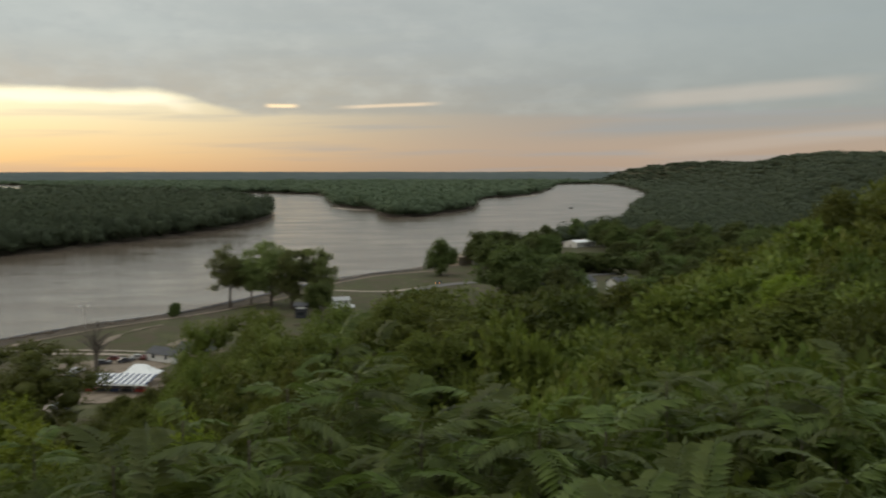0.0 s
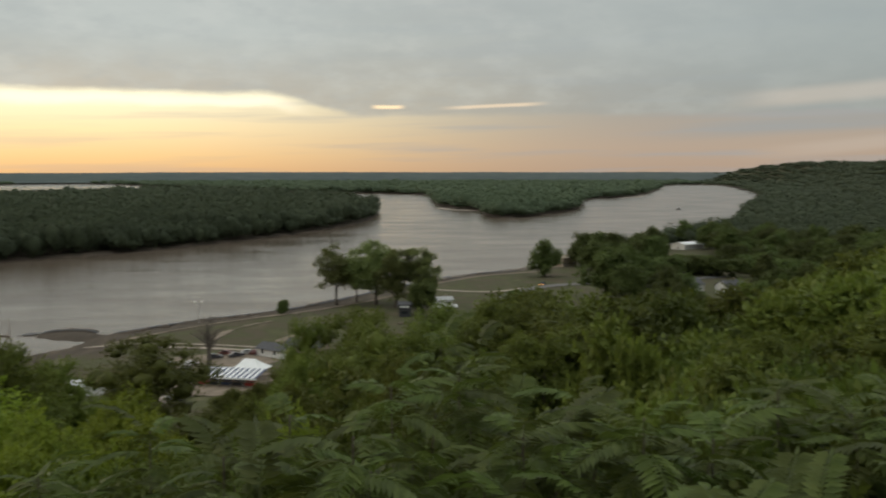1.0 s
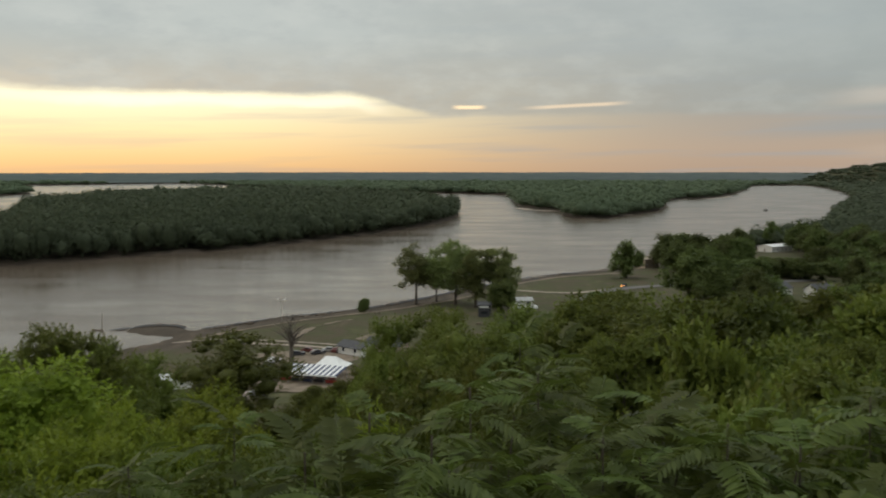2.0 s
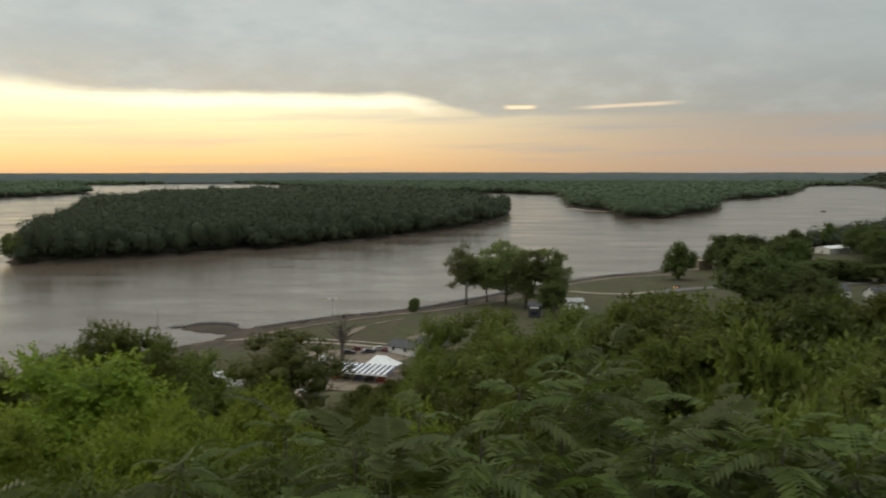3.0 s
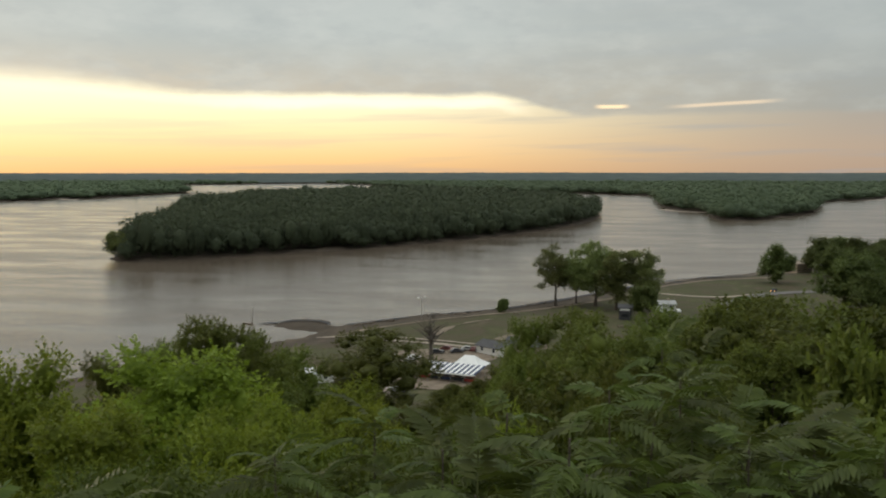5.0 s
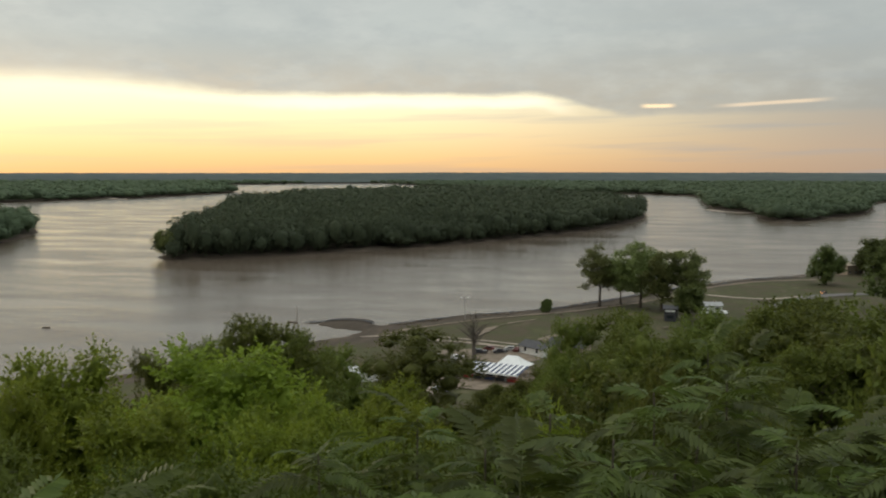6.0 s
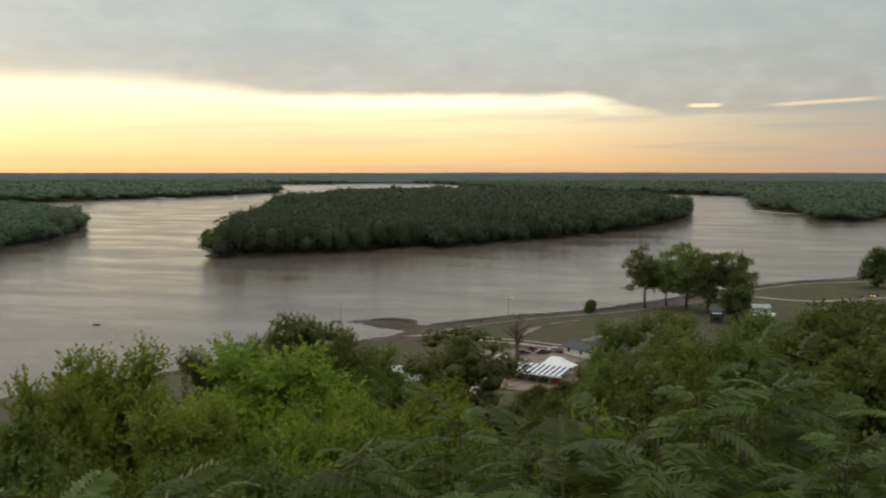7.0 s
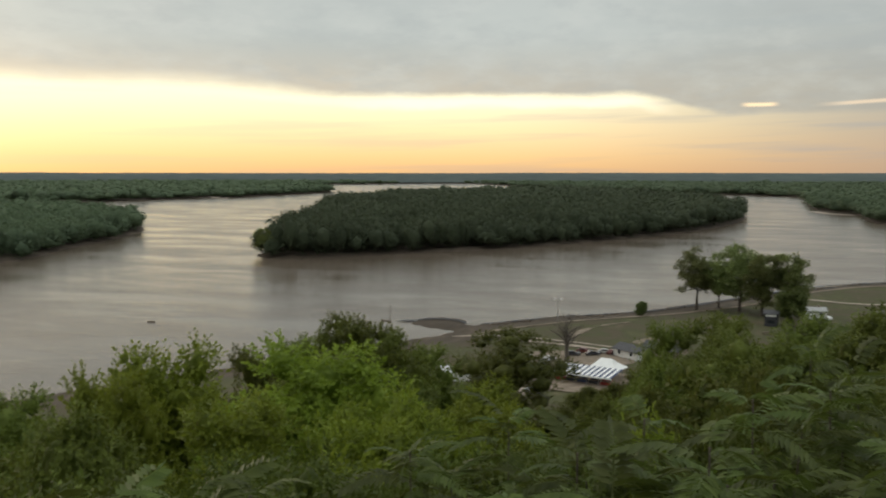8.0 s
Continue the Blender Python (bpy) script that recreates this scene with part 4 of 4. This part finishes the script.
for k in range(700):
    az, d = _rng.uniform(12.5, 33), 300 + 400 * _rng.uniform(0, 1) ** 0.8
    x, y = polar(az, d)
    s = x * RIDGE_N[0] + y * RIDGE_N[1]
    house_gap = min(math.hypot(x - hx, y - hy) for hx, hy in ((208, 629), (133, 398), (148, 389), (102, 524)))
    on_road = 415 < y < 470 and x < 140
    if _made >= 150 or signed(np.array([x]), np.array([y]), BANK)[0] < 9 or house_gap < 16 or s < 95 or on_road or (az < 16 and d < 420):
        continue
    # the roofs stay clear of the crowns before them
    open_el = -4.95 if 16.8 < az < 20.0 and d < 650 else 5.0
    if 17.6 < az < 22.6 and d < 412:
        open_el = -7.0
    tall = min(_rng.uniform(9, 19), EYE + d * math.tan(radians(open_el)) - ground_z(x, y))
    if tall < 4.5:
        continue
    _made += 1
    plant(ROUND[_rng.integers(3)], x, y, ground_z(x, y), tall, min(_rng.uniform(6, 10), tall * 0.8), _rng.uniform(0, 6))


plant(ROUND[2], -39, 352, ground_z(-39, 352), 5.4, 2.5, 1.0)


def bare_tree(x, y, h):
    rng = np.random.default_rng(31)
    root = new("bare_tree")
    v, f = limbs(rng, h, h * 0.46, 0.75, 26, 1.3, 0.22)
    part("trunk", mesh_from("trunk", v, f, M_TWIG, True), root)
    V, F, base = [], [], 0
    for k in range(150):
        a, b = rng.uniform(0, 6.28), rng.uniform(0.35, 0.95)
        rr = h * 0.40 * rng.uniform(0.25, 1.0) * (1.2 - b)
        p = np.array([rr * math.cos(a), rr * math.sin(a), h * b])
        q = p + np.array([math.cos(a) * 0.8, math.sin(a) * 0.8, 1.3]) * rng.uniform(0.6, 1.6)
        w = np.array([-math.sin(a), math.cos(a), 0]) * 0.07
        V.append(np.array([p - w, p + w, q]))
        F.append([base, base + 1, base + 2])
        base += 3
    tagged(part("twig", mesh_from("twig", np.concatenate(V), np.array(F), M_TWIG), root), kind="stuff")
    root.matrix_basis = at(x, y)
    return tagged(root, "leafless grey tree beside the tents", "tree")


bare_tree(-48, 253, 13.5)


# tents, houses, vehicles
def striped_canopy(x, y, turn):
    root = new("striped_canopy")
    n, w, dep, lo, hi = 23, 16.6, 7.0, 2.6, 3.6
    for k in range(n):
        x0 = -w / 2 + k * w / n
        x1 = x0 + w / n
        prof = [(-dep / 2, lo), (dep / 2, hi), (dep / 2, hi + 0.06), (-dep / 2, lo + 0.06)]
        piece("roof_panel", bm_poly(prof, x0, x1 - 0.01), M_BLUE if k % 2 == 0 else M_WHITE, root, "dark blue canvas strip" if k % 2 == 0 else "white canvas strip")
    piece("valance", bm_box(w, 0.05, 0.35, lo - 0.32, 0, 0, -dep / 2), M_WHITE, root)
    for k in range(6):
        px = -w / 2 + 0.2 + k * (w - 0.4) / 5
        piece("post", bm_rod((px, -dep / 2 + 0.15, -0.3), (px, -dep / 2 + 0.15, lo), 0.06), M_STEEL, root)
        piece("post", bm_rod((px, dep / 2 - 0.15, -0.3), (px, dep / 2 - 0.15, hi), 0.06), M_STEEL, root)
    root.matrix_basis = at(x, y, turn)
    return tagged(root, "blue and white striped canopy on steel posts", "canopy")


def peaked_tent(x, y, turn, w, dep):
    root = new("white_tent")
    bm = bmesh.new()
    lo, hi = 2.6, 5.0
    base = [bm.verts.new(p) for p in ((-w / 2, -dep / 2, lo), (w / 2, -dep / 2, lo), (w / 2, dep / 2, lo), (-w / 2, dep / 2, lo))]
    mid = [bm.verts.new((v.co.x * 0.62, v.co.y * 0.55, lo + (hi - lo) * 0.42)) for v in base]
    a, b = bm.verts.new((-w * 0.16, 0, hi)), bm.verts.new((w * 0.16, 0, hi))
    for k in range(4):
        bm.faces.new((base[k], base[(k + 1) % 4], mid[(k + 1) % 4], mid[k]))
    bm.faces.new((mid[0], mid[1], b, a))
    bm.faces.new((mid[1], mid[2], b))
    bm.faces.new((mid[2], mid[3], a, b))
    bm.faces.new((mid[3], mid[0], a))
    ob = piece("roof", bm, M_WHITE, root)
    ob.modifiers.new("thickness", "SOLIDIFY").thickness = 0.05
    for sx in (-1, 1):
        for sy in (-1, 1):
            piece("post", bm_rod((sx * (w / 2 - 0.1), sy * (dep / 2 - 0.1), -0.3), (sx * (w / 2 - 0.1), sy * (dep / 2 - 0.1), lo), 0.07), M_STEEL, root)
    root.matrix_basis = at(x, y, turn)
    return tagged(root, "white peaked canvas tent beside the striped canopy", "tent")


def stall(x, y, turn, mat, label):
    root = new("market_stall")
    piece("counter", bm_box(2.4, 0.8, 1.0, 0, 0.04), mat, root)
    piece("top", bm_box(2.6, 1.0, 0.06, 1.0), M_TIMBER, root)
    piece("back_panel", bm_box(2.4, 0.06, 2.0, 0, 0, 0, 0.9), mat, root)
    root.matrix_basis = at(x, y, turn)
    return tagged(root, label, "stall", "stalls under the canopy")


def house(x, y, turn, w, dep, h, wall, roof, label, rise=2.2):
    root = new("house")
    shell = piece("wall", bm_poly([(-dep / 2, -0.3), (dep / 2, -0.3), (dep / 2, h), (0, h + rise), (-dep / 2, h)], -w / 2, w / 2), wall, root)
    for sgn in (1, -1):
        e, t = 0.45, 0.16
        prof = [(sgn * (dep / 2 + e), h - e * rise / (dep / 2) + 0.02), (0, h + rise + 0.02), (0, h + rise + t), (sgn * (dep / 2 + e), h - e * rise / (dep / 2) + t)]
        piece("roof", bm_poly(prof, -w / 2 - e, w / 2 + e), roof, root)
    for k in range(max(2, int(w / 3.2))):
        wx = -w / 2 + (k + 0.5) * w / max(2, int(w / 3.2))
        for sy in (-1, 1):
            win = piece("window", bm_box(1.15, 0.10, 1.25, 0.95, 0, wx, sy * dep / 2), M_WHITE, root)
            piece("pane", bm_box(0.95, 0.06, 1.05, 1.05, 0, wx, sy * (dep / 2 + 0.04)), M_GLASS, win)
    piece("door", bm_box(0.08, 0.95, 2.05, 0, 0, -w / 2 - 0.02, 0), M_TIMBER, root)
    piece("chimney", bm_box(0.6, 0.6, 1.3, h + rise - 0.5, 0.02, w * 0.22, 0.3), M_TAN, root)
    root.matrix_basis = at(x, y, turn)
    return tagged(root, label, "house", "houses in the valley")


def car(x, y, turn, paint, label, kind="car", lamp=None):
    root = new("parked_" + kind)
    L, W = (4.5, 1.8) if kind == "car" else (5.4, 2.0)
    body = [(-L / 2, 0.35), (L / 2, 0.35), (L / 2, 0.75), (L / 2 - 0.15, 0.92), (-L / 2 + 0.05, 0.98), (-L / 2, 0.8)]
    cabin = [(-L * 0.36, 0.95), (L * 0.22, 0.92), (L * 0.08, 1.42), (-L * 0.26, 1.46)] if kind == "car" else [(-L * 0.48, 0.95), (L * 0.34, 0.92), (L * 0.24, 2.05), (-L * 0.48, 2.1)]

    def side_prism(prof, w):
        bm = bm_poly(prof, -w / 2, w / 2)
        bmesh.ops.transform(bm, matrix=Matrix.Rotation(radians(-90), 4, "Z"), verts=bm.verts)
        bmesh.ops.bevel(bm, geom=bm.edges[:], offset=0.06, segments=2, affect="EDGES")
        return bm

    piece("body", side_prism(body, W), paint, root)
    cab = piece("cabin", side_prism(cabin, W * 0.9), paint, root)
    for sy in (-1, 1):
        piece("side_window", bm_box(L * 0.36, 0.04, 0.32, 1.02 if kind == "car" else 1.35, 0, -L * 0.06, sy * W * 0.45), M_GLASS, cab)
        for sx in (-1, 1):
            wheel = piece("wheel", bm_rod((sx * L * 0.31, sy * (W / 2 - 0.2), 0.33), (sx * L * 0.31, sy * (W / 2 + 0.02), 0.33), 0.33, None, 14), M_TYRE, root)
            piece("rim", bm_rod((sx * L * 0.31, sy * (W / 2 + 0.0), 0.33), (sx * L * 0.31, sy * (W / 2 + 0.04), 0.33), 0.19, None, 10), M_STEEL, wheel)
    for sy in (-1, 1):
        piece("headlight", bm_box(0.08, 0.34, 0.18, 0.62, 0.02, L / 2, sy * W * 0.34), lamp or M_GLASS, root)
    root.matrix_basis = at(x, y, turn, z=ground_z(x, y) + 0.08)
    return tagged(root, label, kind, "parked vehicles")


P_WHITE, P_DARK = plain("white_car_paint", (0.72, 0.72, 0.71), 0.25, 0.04, 1), plain("dark_car_paint", (0.05, 0.05, 0.06), 0.25, 0.1, 1)
P_TAN, P_BROWN = plain("silver_car_paint", (0.45, 0.45, 0.44), 0.3, 0.05, 1, 0.4), plain("maroon_car_paint", (0.12, 0.035, 0.03), 0.3, 0.1, 1)
_lit = Mat("lit_headlight")
_lit.set(Base_Color=(1.0, 0.75, 0.4), Emission_Color=(1.0, 0.36, 0.06), Emission_Strength=5.0)
M_LIT = _lit.m

striped_canopy(-38.4, 228.8, -16)
peaked_tent(-34.6, 236.6, -14, 9.0, 7.0)
for k, (dx, mat, lb) in enumerate(((-7.2, M_RED, "red painted stall under the canopy"), (-4.2, M_DARK, "dark stall under the canopy"), (-1.0, M_BLUE, "dark blue stall under the canopy"),
                                   (2.2, M_DARK, "dark stall under the canopy"), (5.4, M_RED, "red painted stall under the canopy"))):
    stall(-38.5 + dx * 0.96, 228.8 - dx * 0.28 - 0.6, -16, mat, lb)
house(-31.5, 266, -38, 9.5, 6.0, 2.4, M_WALL, M_SHINGLE, "small white house with a dark shingled roof", 1.3)
house(-23, 272, -20, 11, 6.5, 2.3, M_TAN, M_SHINGLE, "low tan house with a dark shingled roof", 1.6)
car(-37.5, 268, 70, P_BROWN, "maroon car parked beside the white house")
house(102, 524, 35, 11, 8, 5.0, M_TAN, M_TAN, "tan riverside house with a shallow roof", 1.2)
house(208, 629, 30, 19, 12, 3.6, M_WALL, M_PALE_ROOF, "long white building with a white metal roof", 1.2)
house(133, 398, 40, 11, 8, 3.4, M_WALL, M_SHINGLE, "grey-white house among the trees", 2.4)
house(149, 392, 20, 10, 8, 3.4, M_WALL, M_SHINGLE, "white house among the trees", 2.4)
house(-70.5, 222.5, 5, 7, 5, 2.4, M_WALL, M_PALE_ROOF, "low white shed with a pale roof", 0.8)
for x, y, a, mat, lb in ((-48, 262, 20, P_DARK, "dark car parked in the yard"), (-45.5, 267, -15, P_BROWN, "maroon car parked in the yard"), (-42.5, 264, 35, P_DARK, "dark car parked in the yard"),
                         (-39.5, 268, 5, P_TAN, "silver car parked in the yard"), (-53, 253, 60, P_WHITE, "white car parked in the yard"), (-53, 246, 75, P_DARK, "dark car parked in the yard"),
                         (-63, 249, 30, P_WHITE, "white car parked under the trees"), (-60, 254, 30, P_WHITE, "white car parked under the trees"),
                         (-48.5, 214, 10, P_TAN, "silver car parked below the bluff"), (-54, 219, 80, P_WHITE, "white car parked below the bluff")):
    car(x, y, a, mat, lb)
car(20.5, 354.5, 15, P_WHITE, "white van parked beside the trees", "van")
car(26.5, 356, 100, P_WHITE, "white car parked beside the trees")
house(22, 362, 12, 7.5, 5.0, 2.6, M_WALL, M_STEEL, "small white shed with a grey metal roof", 1.0)
car(73, 427, -115, P_DARK, "dark car with lit headlights on the road", "car", M_LIT)


def kiosk(x, y, turn):
    root = new("kiosk")
    piece("body", bm_box(4.2, 3.0, 4.6, -0.3, 0.05), M_DARK, root)
    piece("roof", bm_poly([(-2.0, 4.3), (2.0, 4.3), (2.0, 4.5), (0, 5.6), (-2.0, 4.5)], -2.6, 2.6), M_SHINGLE, root)
    piece("sign_board", bm_box(3.4, 0.08, 0.7, 3.4, 0, 0, -1.56), M_WHITE, root, "white sign board")
    piece("hatch", bm_box(2.2, 0.08, 1.1, 1.1, 0, 0, -1.54), M_GLASS, root)
    root.matrix_basis = at(x, y, turn)
    return tagged(root, "dark park kiosk with a pale board", "kiosk")


kiosk(7, 336, -8)


def lamp_post(x, y, h, turn, label, heads=2):
    root = new("lamp_post")
    piece("pole", bm_rod((0, 0, -0.4), (0, 0, h), 0.11, 0.07), M_STEEL, root)
    piece("cross_arm", bm_rod((-1.2, 0, h - 0.25), (1.2, 0, h - 0.25), 0.05), M_STEEL, root)
    for sx in ((-1, 1) if heads == 2 else (1,)):
        piece("lamp_head", bm_box(0.7, 0.4, 0.35, h - 0.3, 0.05, sx * 1.2), M_PALE_ROOF, root)
    root.matrix_basis = at(x, y, turn)
    return tagged(root, label, "lamp post")


lamp_post(-67, 335, 8.0, 5, "tall grey floodlight post on the flat")
lamp_post(9.6, 338, 6.0, 40, "thin grey post beside the kiosk", 1)


def post(x, y, h, label):
    root = new("mooring_post")
    piece("shaft", bm_rod((0, 0, -2), (0, 0, h), 0.16, 0.10), M_TIMBER, root)
    piece("cap", bm_rod((0, 0, h), (0, 0, h + 0.12), 0.2, 0.12), M_STEEL, root)
    root.matrix_basis = Matrix.Translation((x, y, 0))
    return tagged(root, label, "post")


post(-128, 322, 5.6, "thin wooden post standing at the water's edge")


def bench(x, y, turn):
    root = new("picnic_bench")
    piece("tabletop", bm_box(2.2, 0.8, 0.06, 0.72), M_TIMBER, root)
    for sy in (-1, 1):
        piece("seat", bm_box(2.2, 0.28, 0.05, 0.44, 0, 0, sy * 0.72), M_TIMBER, root)
    for sx in (-1, 1):
        piece("leg", bm_box(0.09, 1.5, 0.09, 0.38, 0, sx * 0.8), M_TIMBER, root)
        for sy in (-1, 1):
            piece("leg", bm_rod((sx * 0.8, sy * 0.62, -0.1), (sx * 0.8, sy * 0.2, 0.74), 0.05), M_TIMBER, root)
    root.matrix_basis = at(x, y, turn)
    return tagged(root, "weathered wooden picnic bench on the bank", "bench", "benches on the bank")


for x, y, a in ((-59, 342, 30), (-53, 348, 50), (-33, 345, 20), (-14, 320, 10), (5, 318, 40)):
    bench(x, y, a)


def driftwood(x, y, length, turn, z):
    rng = np.random.default_rng(int(abs(x) * 7 + y))
    root = new("drift_log")
    bm = bm_rod((-length / 2, 0, 0), (length / 2, 0, 0.15), 0.26, 0.14, 9)
    for v in bm.verts:
        v.co += Vector(rng.normal(0, 0.05, 3))
    piece("trunk", bm, M_TIMBER, root)
    for k in range(3):
        q = rng.uniform(-0.3, 0.45) * length
        piece("branch_stub", bm_rod((q, 0, 0.05), (q + rng.uniform(-0.4, 0.6), rng.uniform(-0.8, 0.8), rng.uniform(0.5, 1.1)), 0.07, 0.03, 6), M_TIMBER, root)
    root.matrix_basis = at(x, y, turn, 1, None, z)
    return tagged(root, "wet grey drift log lying by the water", "log", "drift logs")


driftwood(-209, 288, 3.0, 10, 0.05)
driftwood(-134, 309, 6.0, 40, 0.3)
driftwood(-128, 318, 5.0, -20, 0.15)
_rng = np.random.default_rng(5)
for k in range(44):
    u = _rng.uniform(0, 1)
    x = np.interp(u, (0, 0.3, 0.6, 1), (-92, -42, -23, 60)) + _rng.normal(0, 1.2)
    y = np.interp(u, (0, 0.3, 0.6, 1), (316, 367, 392, 508)) + _rng.normal(0, 1.2)
    driftwood(x, y, _rng.uniform(2, 6), _rng.uniform(20, 80), max(ground_z(x, y), 0) + 0.15)


def boat(x, y, turn, size):
    root = new("motor_boat")
    bm = bm_box(size, size * 0.34, size * 0.16, -0.2)
    for v in bm.verts:
        if v.co.x > 0:
            v.co.y *= 0.25
            v.co.z += size * 0.03
        if v.co.z < 0:
            v.co.y *= 0.7
    bmesh.ops.bevel(bm, geom=bm.edges[:], offset=0.08, segments=2, affect="EDGES")
    piece("hull", bm, P_DARK, root)
    piece("cabin", bm_box(size * 0.3, size * 0.24, size * 0.18, size * 0.12, 0.06, -size * 0.08), P_TAN, root)
    root.matrix_basis = Matrix.Translation((x, y, 0)) @ Matrix.Rotation(radians(turn), 4, "Z")
    return tagged(root, "small dark motor boat out on the river", "boat")


boat(431, 1347, 20, 8.0)

# the first of each kind takes the place of its first copy
for ob, h, r in SUMACS + BUSHES + SCRUB + MAPLES + OAKS + THICK + TALL + ROUND:
    copied = FIRST.get(ob.name)
    gone = copied if copied else ob
    if copied:
        ob.matrix_basis = copied.matrix_basis.copy()
    for o in [*gone.children_recursive, gone]:
        bpy.data.objects.remove(o)
